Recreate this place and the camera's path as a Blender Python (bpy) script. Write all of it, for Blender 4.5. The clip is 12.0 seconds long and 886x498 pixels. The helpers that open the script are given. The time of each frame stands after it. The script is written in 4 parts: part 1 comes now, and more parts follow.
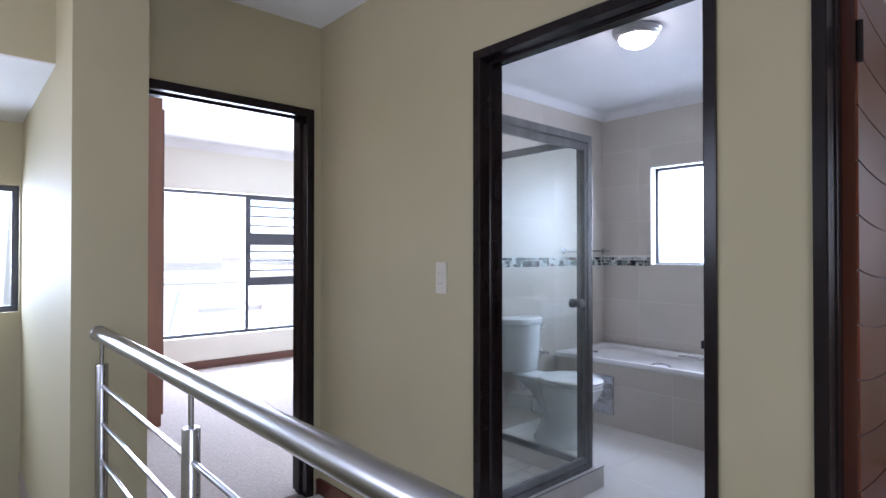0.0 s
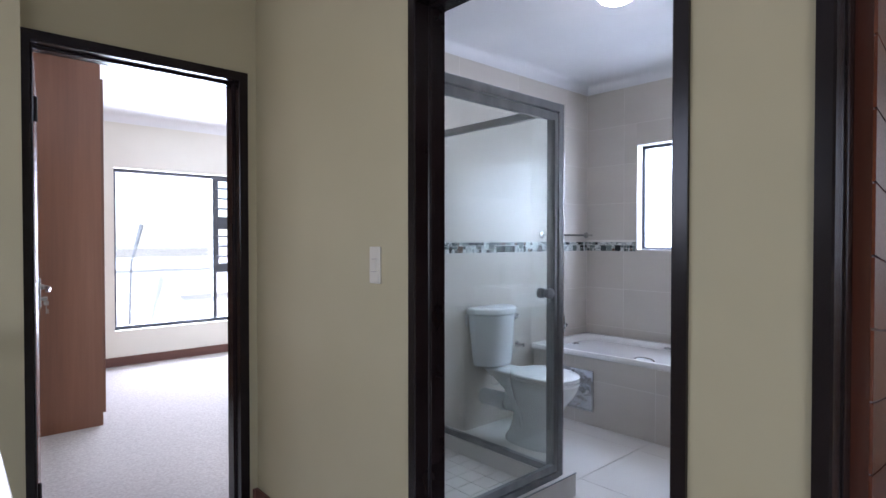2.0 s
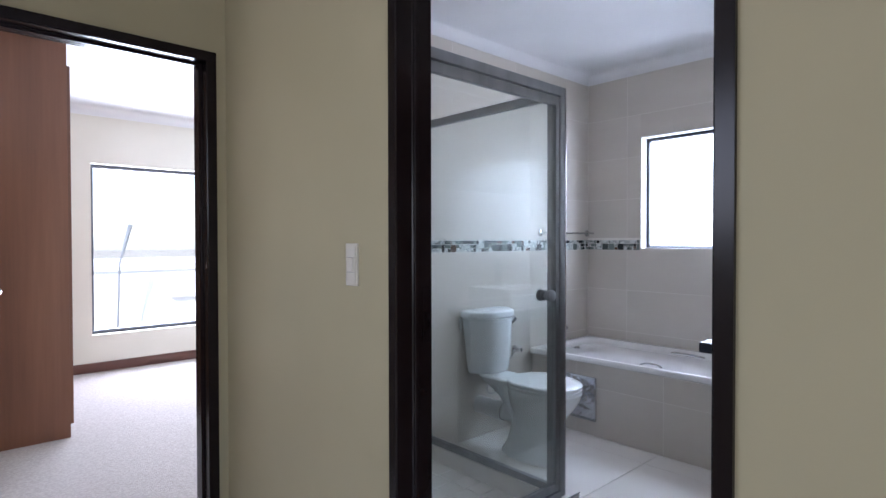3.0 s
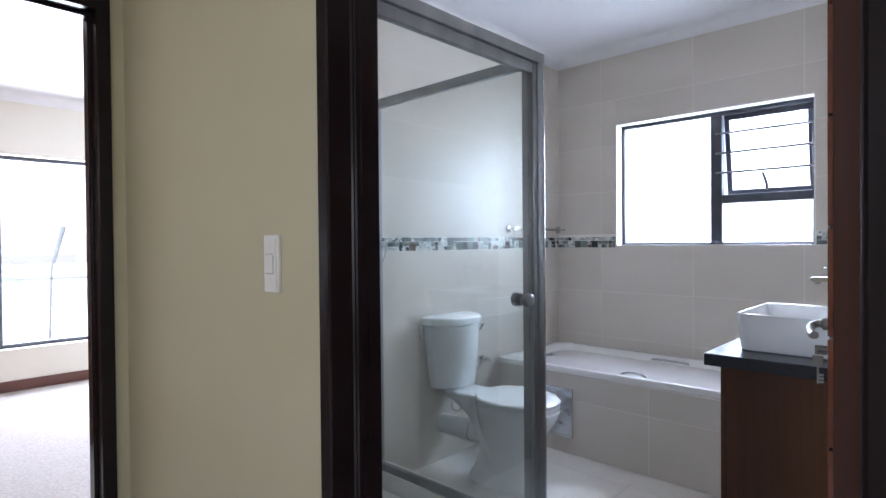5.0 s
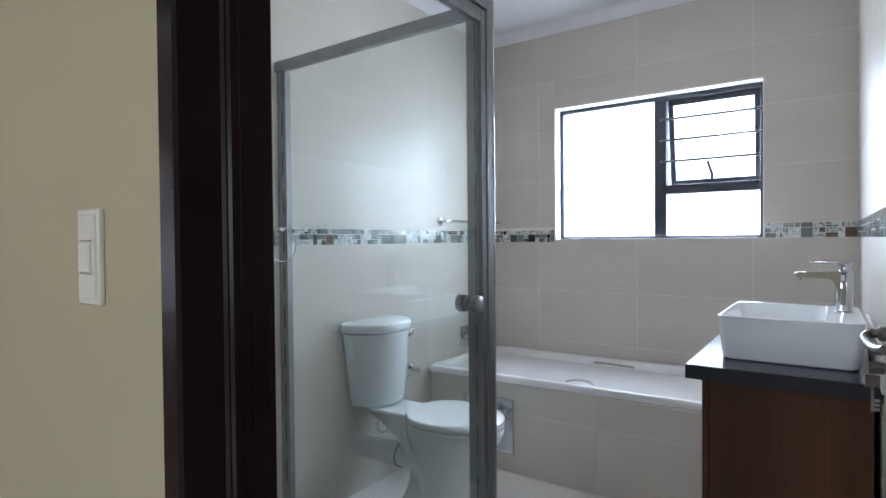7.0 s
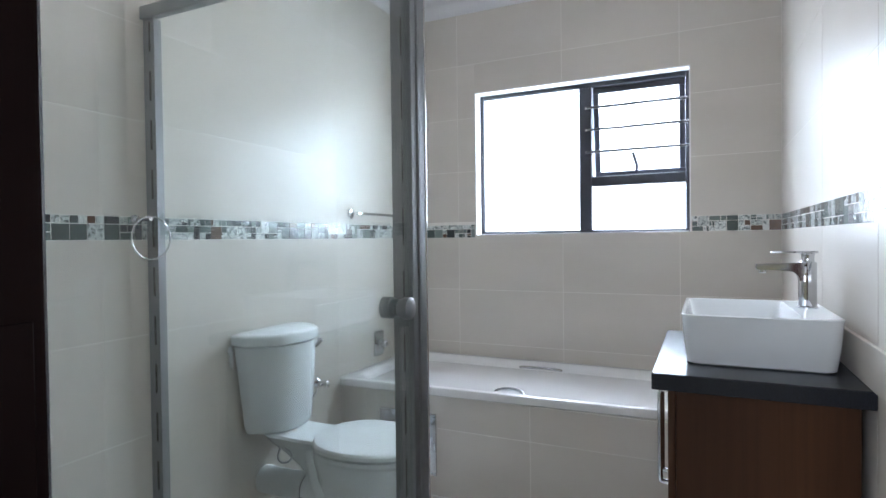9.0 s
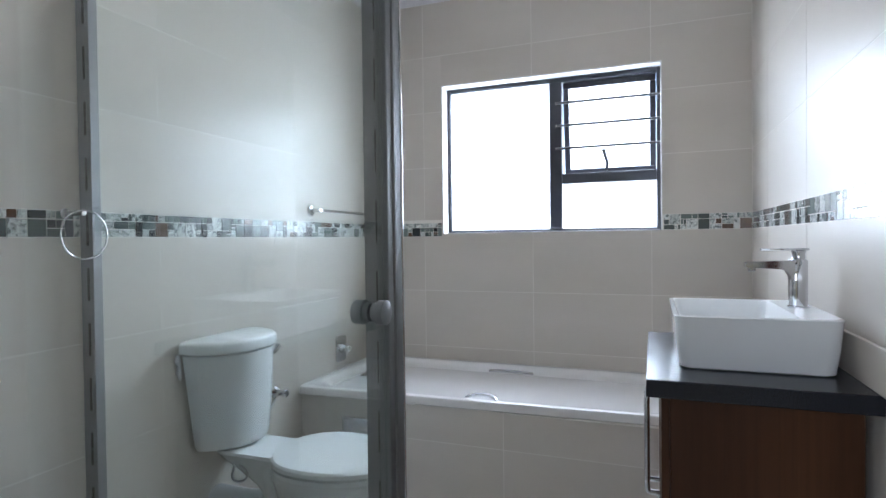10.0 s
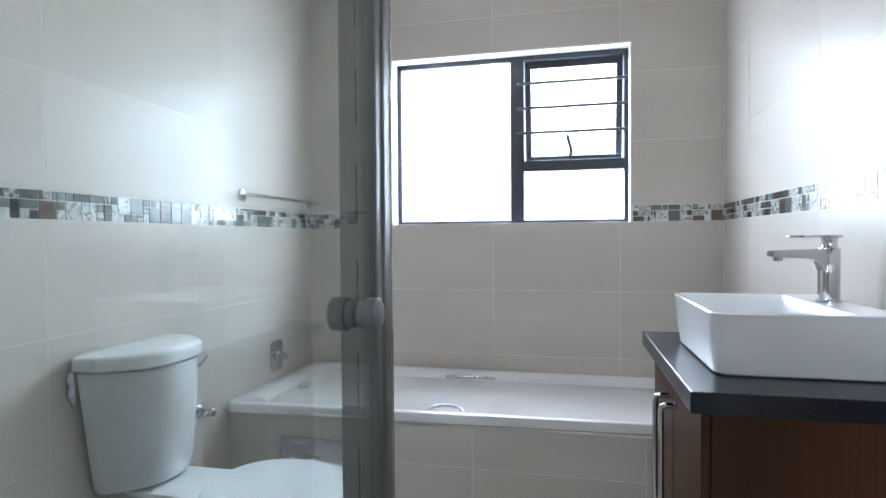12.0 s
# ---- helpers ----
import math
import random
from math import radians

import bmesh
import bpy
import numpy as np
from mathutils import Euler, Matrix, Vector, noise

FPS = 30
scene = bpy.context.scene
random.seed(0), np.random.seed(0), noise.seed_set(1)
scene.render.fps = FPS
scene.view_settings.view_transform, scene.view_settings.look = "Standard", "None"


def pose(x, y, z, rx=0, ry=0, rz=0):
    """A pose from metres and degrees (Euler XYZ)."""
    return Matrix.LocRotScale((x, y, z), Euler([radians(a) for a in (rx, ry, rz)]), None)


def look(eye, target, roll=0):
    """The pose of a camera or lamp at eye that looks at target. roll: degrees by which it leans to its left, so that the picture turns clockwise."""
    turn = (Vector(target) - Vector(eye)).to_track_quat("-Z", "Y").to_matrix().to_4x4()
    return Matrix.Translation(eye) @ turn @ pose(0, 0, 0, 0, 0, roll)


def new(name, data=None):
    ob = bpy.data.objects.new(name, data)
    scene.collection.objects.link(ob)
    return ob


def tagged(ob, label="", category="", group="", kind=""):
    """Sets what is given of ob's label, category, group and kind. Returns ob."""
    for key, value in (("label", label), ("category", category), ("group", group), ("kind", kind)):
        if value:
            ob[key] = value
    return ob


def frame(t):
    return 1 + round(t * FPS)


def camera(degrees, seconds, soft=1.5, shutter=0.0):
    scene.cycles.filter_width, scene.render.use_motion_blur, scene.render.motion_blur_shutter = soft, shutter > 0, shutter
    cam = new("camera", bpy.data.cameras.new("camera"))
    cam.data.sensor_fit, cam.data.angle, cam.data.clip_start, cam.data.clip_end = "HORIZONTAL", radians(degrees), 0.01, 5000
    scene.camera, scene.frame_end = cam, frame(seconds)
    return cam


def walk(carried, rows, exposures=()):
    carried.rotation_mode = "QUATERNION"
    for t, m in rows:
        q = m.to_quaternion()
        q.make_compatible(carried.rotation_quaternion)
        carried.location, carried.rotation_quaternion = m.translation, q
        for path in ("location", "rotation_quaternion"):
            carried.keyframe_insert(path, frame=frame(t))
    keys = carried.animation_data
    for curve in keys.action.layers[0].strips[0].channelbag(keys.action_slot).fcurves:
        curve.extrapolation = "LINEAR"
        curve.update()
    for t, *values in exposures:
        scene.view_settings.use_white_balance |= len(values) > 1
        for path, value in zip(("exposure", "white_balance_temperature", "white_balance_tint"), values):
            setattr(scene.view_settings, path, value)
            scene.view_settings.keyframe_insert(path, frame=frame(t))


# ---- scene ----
cam = camera(77.5, 12.0)
PATH = [
    (0, (0.13, 0.534, 1.294), (1.466, 2.022, 1.314), 0.0),
    (0.5, (0.215, 0.559, 1.299), (1.563, 2.037, 1.295), 0.0),
    (1, (0.328, 0.574, 1.304), (1.676, 2.051, 1.275), 0.0),
    (1.5, (0.431, 0.599, 1.294), (1.774, 2.08, 1.262), -0.1),
    (2, (0.522, 0.639, 1.285), (1.864, 2.122, 1.253), -0.0),
    (2.5, (0.615, 0.715, 1.273), (1.959, 2.196, 1.241), -0.1),
    (3, (0.711, 0.803, 1.271), (2.061, 2.278, 1.24), -0.1),
    (5, (1.006, 1.1, 1.242), (2.458, 2.476, 1.218), -0.5),
    (5.5, (1.096, 1.175, 1.238), (2.584, 2.511, 1.209), -0.4),
    (6, (1.174, 1.25, 1.234), (2.707, 2.534, 1.202), -0.3),
    (6.5, (1.243, 1.332, 1.225), (2.825, 2.556, 1.193), -0.5),
    (7, (1.304, 1.411, 1.217), (2.94, 2.561, 1.183), -0.5),
    (9, (1.562, 1.638, 1.186), (3.372, 2.49, 1.152), -0.7),
    (9.5, (1.613, 1.693, 1.18), (3.454, 2.473, 1.147), -0.7),
    (10, (1.665, 1.738, 1.176), (3.535, 2.447, 1.143), -0.7),
    (10.5, (1.723, 1.789, 1.17), (3.615, 2.436, 1.134), -0.7),
    (11, (1.779, 1.855, 1.16), (3.693, 2.434, 1.123), -0.6),
    (11.5, (1.84, 1.921, 1.153), (3.773, 2.433, 1.114), -0.5),
    (12, (1.903, 1.972, 1.14), (3.853, 2.415, 1.103), -0.4),
]
walk(cam, [(t, look(eye, target, roll)) for t, eye, target, roll in PATH],
     exposures=((0.0, 1.36, 5600, 22), (3.0, 1.33, 5700, 21), (5.5, 1.52, 5800, 18), (6.5, 1.45, 5850, 15), (9.0, 1.62, 5950, 14), (10.5, 1.35, 5950, 15), (12.0, 1.57, 5950, 14)))

# ---- light ----
world = bpy.data.worlds.new("world")
scene.world = world
world.use_nodes = True
wn = world.node_tree
sky = wn.nodes.new("ShaderNodeTexSky")
sky.sky_type = "NISHITA"
sky.sun_disc = False
sky.sun_elevation = radians(48)
sky.sun_rotation = radians(215)
sky.air_density, sky.dust_density = 1.0, 1.0
wn.links.new(sky.outputs[0], wn.nodes["Background"].inputs[0])
wn.nodes["Background"].inputs[1].default_value = 0.15


def sun_lamp():
    d = bpy.data.lights.new("sun", "SUN")
    d.energy, d.angle, d.color = 4.0, radians(0.6), (1.0, 0.96, 0.9)
    ob = new("sun", d)
    el, az = radians(48), radians(215)
    way = Vector((math.sin(az) * math.cos(el), math.cos(az) * math.cos(el), math.sin(el)))
    ob.matrix_world = look(tuple(way * 30), (0, 0, 0))


def area(name, eye, target, w, h, watts, color):
    d = bpy.data.lights.new(name, "AREA")
    d.shape, d.size, d.size_y, d.energy, d.color = "RECTANGLE", w, h, watts, color
    ob = new(name, d)
    ob.matrix_world = look(eye, target)


sun_lamp()
area("window_light_bath", (5.22, 2.26, 1.73), (3.22, 2.50, 0.17), 1.75, 1.2, 72, (0.84, 0.92, 1.0))
area("window_light_bedroom", (3.2, 7.32, 1.19), (3.2, 0, 1.19), 2.8, 1.66, 175, (0.92, 0.96, 1.0))
# added fill from behind the camera, brightens the corridor; no known window there
area("fill_light_landing", (-0.3, -1.64, 1.35), (-0.3, 4, 1.35), 1.6, 1.1, 9, (0.90, 0.95, 1.0))
# second added fill, evens out the khaki wall; its west window is assumed
area("fill_light_west", (-1.17, 2.5, 1.75), (1.6, 2.9, 1.1), 1.3, 0.8, 9.0, (0.94, 0.96, 1.0))
area("window_light_room", (4.75, -0.85, 1.6), (2.5, -0.85, 0.9), 0.9, 1.1, 14, (0.86, 0.93, 1.0))
area("window_light_stairs", (-0.15, 5.02, 1.55), (-0.15, 3.0, 0.55), 1.3, 1.0, 42, (0.86, 0.94, 1.0))


# ---- materials ----
def nodes_of(name):
    m = bpy.data.materials.new(name)
    m.use_nodes = True
    nt = m.node_tree
    return m, nt, nt.nodes["Principled BSDF"]


def add_noise(nt, scale, detail=4.0, stretch=None, rough=0.5, random_shift=False):
    tc = nt.nodes.new("ShaderNodeTexCoord")
    mp = nt.nodes.new("ShaderNodeMapping")
    nt.links.new(tc.outputs["Object"], mp.inputs[0])
    if stretch:
        mp.inputs["Scale"].default_value = stretch
    if random_shift:
        oi = nt.nodes.new("ShaderNodeObjectInfo")
        mul = nt.nodes.new("ShaderNodeVectorMath")
        mul.operation = "SCALE"
        comb = nt.nodes.new("ShaderNodeCombineXYZ")
        for k in range(3):
            nt.links.new(oi.outputs["Random"], comb.inputs[k])
        nt.links.new(comb.outputs[0], mul.inputs[0])
        mul.inputs["Scale"].default_value = 37.0
        nt.links.new(mul.outputs[0], mp.inputs["Location"])
    n = nt.nodes.new("ShaderNodeTexNoise")
    n.inputs["Scale"].default_value = scale
    n.inputs["Detail"].default_value = detail
    n.inputs["Roughness"].default_value = rough
    nt.links.new(mp.outputs[0], n.inputs["Vector"])
    return n


def ramp(nt, src, stops, mode="LINEAR"):
    r = nt.nodes.new("ShaderNodeValToRGB")
    r.color_ramp.interpolation = mode
    el = r.color_ramp.elements
    while len(el) < len(stops):
        el.new(0.5)
    for e, (p, c) in zip(el, stops):
        e.position = p
        e.color = (*c, 1) if len(c) == 3 else c
    nt.links.new(src, r.inputs[0])
    return r


def bump(nt, bsdf, src, strength, dist):
    b = nt.nodes.new("ShaderNodeBump")
    b.inputs["Strength"].default_value, b.inputs["Distance"].default_value = strength, dist
    nt.links.new(src, b.inputs["Height"])
    nt.links.new(b.outputs[0], bsdf.inputs["Normal"])
    return b


def mixed(name, c1, c2, scale, rough=0.5, metal=0.0, detail=4.0, stretch=None, bump_scale=None, bump_strength=0.1, bump_dist=0.002,
          rough2=None, shift=False, lo=0.35, hi=0.65, coat=0.0, spec=None, coat_rough=0.07):
    m, nt, b = nodes_of(name)
    n = add_noise(nt, scale, detail, stretch, random_shift=shift)
    r = ramp(nt, n.outputs[0], [(lo, c1), (hi, c2)])
    nt.links.new(r.outputs[0], b.inputs["Base Color"])
    b.inputs["Roughness"].default_value = rough
    b.inputs["Metallic"].default_value = metal
    b.inputs["Coat Weight"].default_value = coat
    b.inputs["Coat Roughness"].default_value = coat_rough
    if spec is not None:
        b.inputs["Specular IOR Level"].default_value = spec
    if rough2 is not None:
        n3 = add_noise(nt, scale * 3.1, 3.0, stretch, random_shift=shift)
        r3 = ramp(nt, n3.outputs[0], [(0.3, (rough,) * 3), (0.7, (rough2,) * 3)])
        nt.links.new(r3.outputs[0], b.inputs["Roughness"])
    if bump_scale:
        n2 = add_noise(nt, bump_scale, 3.0, stretch, random_shift=shift)
        bump(nt, b, n2.outputs[0], bump_strength, bump_dist)
    return m


paint = mixed("khaki wall paint", (0.36, 0.317, 0.196), (0.385, 0.339, 0.214), 1.3, 0.62, bump_scale=260, bump_strength=0.12, bump_dist=0.001)
bedpaint = mixed("cream wall paint", (0.66, 0.63, 0.55), (0.70, 0.67, 0.59), 1.3, 0.65, bump_scale=260, bump_strength=0.12, bump_dist=0.001)
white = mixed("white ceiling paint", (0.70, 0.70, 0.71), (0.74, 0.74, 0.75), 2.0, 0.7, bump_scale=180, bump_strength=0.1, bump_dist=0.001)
sillpaint = mixed("white reveal plaster", (0.76, 0.76, 0.75), (0.80, 0.80, 0.79), 3.0, 0.55, bump_scale=180, bump_strength=0.1, bump_dist=0.001)
tile = mixed("glazed cream wall tile", (0.545, 0.505, 0.45), (0.62, 0.575, 0.52), 2.2, 0.38, detail=5.0, stretch=(0.45, 0.45, 1.4), bump_scale=3.0, bump_strength=0.10, bump_dist=0.0015,
             shift=True, lo=0.25, hi=0.75, spec=0.27, coat=0.13, coat_rough=0.20)
striptile = mixed("pale glazed tile strip", (0.62, 0.59, 0.54), (0.68, 0.65, 0.60), 2.2, 0.25, shift=True, spec=0.5)
grout = mixed("pale grout", (0.70, 0.67, 0.62), (0.76, 0.73, 0.68), 30, 0.55, bump_scale=300, bump_strength=0.1, bump_dist=0.0005)
floortile = mixed("white floor tile", (0.72, 0.70, 0.66), (0.77, 0.75, 0.71), 1.6, 0.26, detail=2.0, shift=True, lo=0.2, hi=0.8)
floorgrout = mixed("grey floor grout", (0.28, 0.26, 0.24), (0.36, 0.34, 0.31), 20, 0.9)
kerbtile = mixed("grey kerb tile", (0.54, 0.52, 0.49), (0.61, 0.59, 0.56), 6, 0.30)
steelpaint = mixed("dark brown enamel", (0.009, 0.006, 0.006), (0.013, 0.009, 0.009), 5, 0.22, spec=0.20)
winpaint = mixed("charcoal window paint", (0.036, 0.040, 0.054), (0.050, 0.054, 0.070), 8, 0.40)
ceramic = mixed("white glazed ceramic", (0.82, 0.85, 0.86), (0.86, 0.89, 0.90), 2.0, 0.09)
acrylic = mixed("white bath acrylic", (0.72, 0.71, 0.70), (0.76, 0.75, 0.74), 2.0, 0.18)
granite = mixed("black speckled granite", (0.006, 0.007, 0.010), (0.030, 0.034, 0.045), 420, 0.20, detail=2.0, rough2=0.3, spec=0.35)
alu = mixed("satin grey aluminium", (0.20, 0.21, 0.22), (0.25, 0.26, 0.27), 12, 0.38, metal=0.75, stretch=(1, 1, 0.05), rough2=0.45)
chrome = mixed("polished chrome", (0.55, 0.56, 0.58), (0.62, 0.63, 0.65), 5, 0.07, metal=1.0)
steel = mixed("brushed stainless steel", (0.40, 0.40, 0.42), (0.47, 0.47, 0.49), 6, 0.28, metal=1.0)
steelpost = mixed("brushed stainless post", (0.40, 0.40, 0.42), (0.47, 0.47, 0.49), 6, 0.27, metal=1.0)
doorsteel = mixed("tarnished satin steel", (0.20, 0.19, 0.18), (0.28, 0.27, 0.25), 14, 0.30, metal=1.0, rough2=0.42)
barpaint = mixed("grey painted bar", (0.10, 0.10, 0.11), (0.14, 0.14, 0.15), 9, 0.45)
panelsteel = mixed("dented polished steel", (0.55, 0.57, 0.62), (0.68, 0.70, 0.74), 4, 0.10, metal=1.0, bump_scale=7, bump_strength=0.7, bump_dist=0.02, rough2=0.2)
carpet = mixed("beige loop carpet", (0.38, 0.34, 0.315), (0.50, 0.455, 0.43), 70, 0.95, detail=6.0, bump_scale=230, bump_strength=0.9, bump_dist=0.006, lo=0.3, hi=0.7, spec=0.1)
dark = mixed("dark rubber", (0.02, 0.02, 0.02), (0.03, 0.03, 0.03), 20, 0.5)
silicone = mixed("white silicone", (0.72, 0.74, 0.75), (0.78, 0.79, 0.80), 60, 0.5, bump_scale=90, bump_strength=0.6, bump_dist=0.004)
plastic = mixed("white switch plastic", (0.50, 0.47, 0.40), (0.53, 0.50, 0.43), 4, 0.30, rough2=0.38)
whitehouse = mixed("white render", (0.72, 0.72, 0.70), (0.8, 0.8, 0.78), 0.6, 0.8)
earth = mixed("dry ground", (0.20, 0.18, 0.14), (0.28, 0.25, 0.19), 0.3, 0.95)


def wood(name, c1, c2, c3, axis="Z", rough=0.35, scale=9.0, coat=0.0, grain=0.35):
    m, nt, b = nodes_of(name)
    st = {"Z": (1, 1, 0.07), "X": (0.07, 1, 1), "Y": (1, 0.07, 1)}[axis]
    n = add_noise(nt, scale, 8.0, st, 0.6, True)
    r = ramp(nt, n.outputs[0], [(0.28, c1), (0.5, c2), (0.74, c3)])
    fine = add_noise(nt, 90, 4.0, tuple(v * 1.0 if v == 1 else 0.02 for v in st), 0.6, True)
    mx = nt.nodes.new("ShaderNodeMixRGB")
    mx.blend_type = "MULTIPLY"
    mx.inputs[0].default_value = grain
    r2 = ramp(nt, fine.outputs[0], [(0.3, (0.55, 0.5, 0.5)), (0.6, (1, 1, 1))])
    nt.links.new(r.outputs[0], mx.inputs[1])
    nt.links.new(r2.outputs[0], mx.inputs[2])
    nt.links.new(mx.outputs[0], b.inputs["Base Color"])
    b.inputs["Roughness"].default_value = rough
    b.inputs["Coat Weight"].default_value = coat
    b.inputs["Coat Roughness"].default_value = 0.12
    bump(nt, b, fine.outputs[0], 0.12, 0.001)
    return m


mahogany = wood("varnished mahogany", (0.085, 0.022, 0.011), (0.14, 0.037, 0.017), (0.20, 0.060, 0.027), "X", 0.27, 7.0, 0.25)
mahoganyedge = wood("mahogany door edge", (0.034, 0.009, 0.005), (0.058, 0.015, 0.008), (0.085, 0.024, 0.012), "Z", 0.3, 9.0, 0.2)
wardrobewood = wood("brown laminate", (0.105, 0.040, 0.021), (0.160, 0.066, 0.034), (0.225, 0.102, 0.056), "Z", 0.36, 3.4, grain=0.18)
vanitywood = wood("dark walnut veneer", (0.038, 0.015, 0.006), (0.062, 0.025, 0.010), (0.092, 0.038, 0.015), "Z", 0.46, 5.0, 0.0, 0.35)
vanitywood.node_tree.nodes["Principled BSDF"].inputs["Specular IOR Level"].default_value = 0.22
skirtwood = wood("stained skirting wood", (0.055, 0.020, 0.014), (0.10, 0.036, 0.024), (0.14, 0.055, 0.038), "X", 0.4, 9.0)


def glass_material(name, tint, rough=0.03, base=0.06):
    m, nt, b = nodes_of(name)
    nt.nodes.remove(b)
    out = nt.nodes["Material Output"]
    tr = nt.nodes.new("ShaderNodeBsdfTransparent")
    tr.inputs[0].default_value = (*tint, 1)
    gl = nt.nodes.new("ShaderNodeBsdfGlossy")
    gl.inputs["Roughness"].default_value = rough
    lw = nt.nodes.new("ShaderNodeLayerWeight")
    lw.inputs[0].default_value = 0.5
    pw = nt.nodes.new("ShaderNodeMath")
    pw.operation = "POWER"
    pw.inputs[1].default_value = 5.0
    nt.links.new(lw.outputs["Facing"], pw.inputs[0])
    fr = nt.nodes.new("ShaderNodeMath")
    fr.operation = "MULTIPLY_ADD"
    fr.inputs[1].default_value, fr.inputs[2].default_value = 0.90, base
    nt.links.new(pw.outputs[0], fr.inputs[0])
    mx = nt.nodes.new("ShaderNodeMixShader")
    nt.links.new(fr.outputs[0], mx.inputs[0])
    nt.links.new(tr.outputs[0], mx.inputs[1])
    nt.links.new(gl.outputs[0], mx.inputs[2])
    nt.links.new(mx.outputs[0], out.inputs[0])
    return m


showerglass = glass_material("clear shower glass", (0.968, 0.988, 0.981), 0.006, 0.066)
windowglass = glass_material("window glass", (0.95, 0.97, 0.97))


def frosted_material():
    m, nt, b = nodes_of("frosted window glass")
    nt.nodes.remove(b)
    tr = nt.nodes.new("ShaderNodeBsdfTransparent")
    tr.inputs[0].default_value = (0.93, 0.95, 0.95, 1)
    tl = nt.nodes.new("ShaderNodeBsdfTranslucent")
    tl.inputs[0].default_value = (0.85, 0.87, 0.88, 1)
    mx = nt.nodes.new("ShaderNodeMixShader")
    mx.inputs[0].default_value = 0.30
    nt.links.new(tr.outputs[0], mx.inputs[1])
    nt.links.new(tl.outputs[0], mx.inputs[2])
    nt.links.new(mx.outputs[0], nt.nodes["Material Output"].inputs[0])
    return m


frosted = frosted_material()


def mosaic_material():
    m, nt, b = nodes_of("mosaic glass and stone")
    oi = nt.nodes.new("ShaderNodeObjectInfo")
    r = ramp(nt, oi.outputs["Random"], [(0.0, (0.030, 0.034, 0.036)), (0.16, (0.085, 0.105, 0.10)), (0.30, (0.20, 0.24, 0.225)), (0.40, (0.11, 0.065, 0.042)),
                                        (0.48, (0.74, 0.76, 0.74)), (0.70, (0.15, 0.18, 0.17)), (0.80, (0.60, 0.62, 0.60))], "CONSTANT")
    n = add_noise(nt, 48, 3.0, None, 0.55, True)
    n.inputs["Distortion"].default_value = 1.6
    v = ramp(nt, n.outputs[0], [(0.36, (0.22, 0.24, 0.24)), (0.48, (0.7, 0.72, 0.72)), (0.58, (1.0, 1.0, 1.0))])
    shell = ramp(nt, oi.outputs["Random"], [(0.0, (0.15,) * 3), (0.48, (1, 1, 1)), (0.70, (0.3,) * 3), (0.80, (1, 1, 1))], "CONSTANT")
    mx = nt.nodes.new("ShaderNodeMixRGB")
    mx.blend_type = "MULTIPLY"
    nt.links.new(shell.outputs[0], mx.inputs[0])
    nt.links.new(r.outputs[0], mx.inputs[1])
    nt.links.new(v.outputs[0], mx.inputs[2])
    nt.links.new(mx.outputs[0], b.inputs["Base Color"])
    b.inputs["Roughness"].default_value = 0.12
    bump(nt, b, n.outputs[0], 0.25, 0.002)
    return m


mosaic = mosaic_material()


def emitter(name, color, strength):
    m, nt, b = nodes_of(name)
    b.inputs["Base Color"].default_value = (0.9, 0.9, 0.88, 1)
    b.inputs["Emission Color"].default_value = (*color, 1)
    b.inputs["Emission Strength"].default_value = strength
    b.inputs["Roughness"].default_value = 0.2
    return m


lampglass = emitter("lit opal glass", (1.0, 0.93, 0.84), 15.0)


def brick_material():
    m, nt, b = nodes_of("pale brick")
    tc = nt.nodes.new("ShaderNodeTexCoord")
    mp = nt.nodes.new("ShaderNodeMapping")
    mp.inputs["Rotation"].default_value = (radians(90), 0, 0)
    nt.links.new(tc.outputs["Object"], mp.inputs[0])
    br = nt.nodes.new("ShaderNodeTexBrick")
    br.inputs["Color1"].default_value = (0.50, 0.42, 0.36, 1)
    br.inputs["Color2"].default_value = (0.58, 0.50, 0.44, 1)
    br.inputs["Mortar"].default_value = (0.35, 0.33, 0.31, 1)
    br.inputs["Scale"].default_value = 1.0
    br.inputs["Brick Width"].default_value = 0.22
    br.inputs["Row Height"].default_value = 0.085
    br.inputs["Mortar Size"].default_value = 0.01
    nt.links.new(mp.outputs[0], br.inputs[0])
    nt.links.new(br.outputs[0], b.inputs["Base Color"])
    b.inputs["Roughness"].default_value = 0.9
    return m


brick = brick_material()


# ---- builders ----
def thing(name, at=(0, 0, 0), turn=0.0, label="", category="", group="", kind=""):
    ob = new(name)
    ob.empty_display_size = 0.1
    ob.matrix_world = pose(*at, 0, 0, turn)
    return tagged(ob, label, category, group, kind)


def part(name, bm, material, parent=None, label="", category="", kind="", smooth=False, group=""):
    me = bpy.data.meshes.new(name)
    bmesh.ops.recalc_face_normals(bm, faces=bm.faces)
    bm.to_mesh(me)
    bm.free()
    me.materials.append(material)
    if smooth:
        me.shade_smooth()
        me.set_sharp_from_angle(angle=radians(38))
    ob = new(name, me)
    ob.parent = parent
    return tagged(ob, label, category, group, kind)


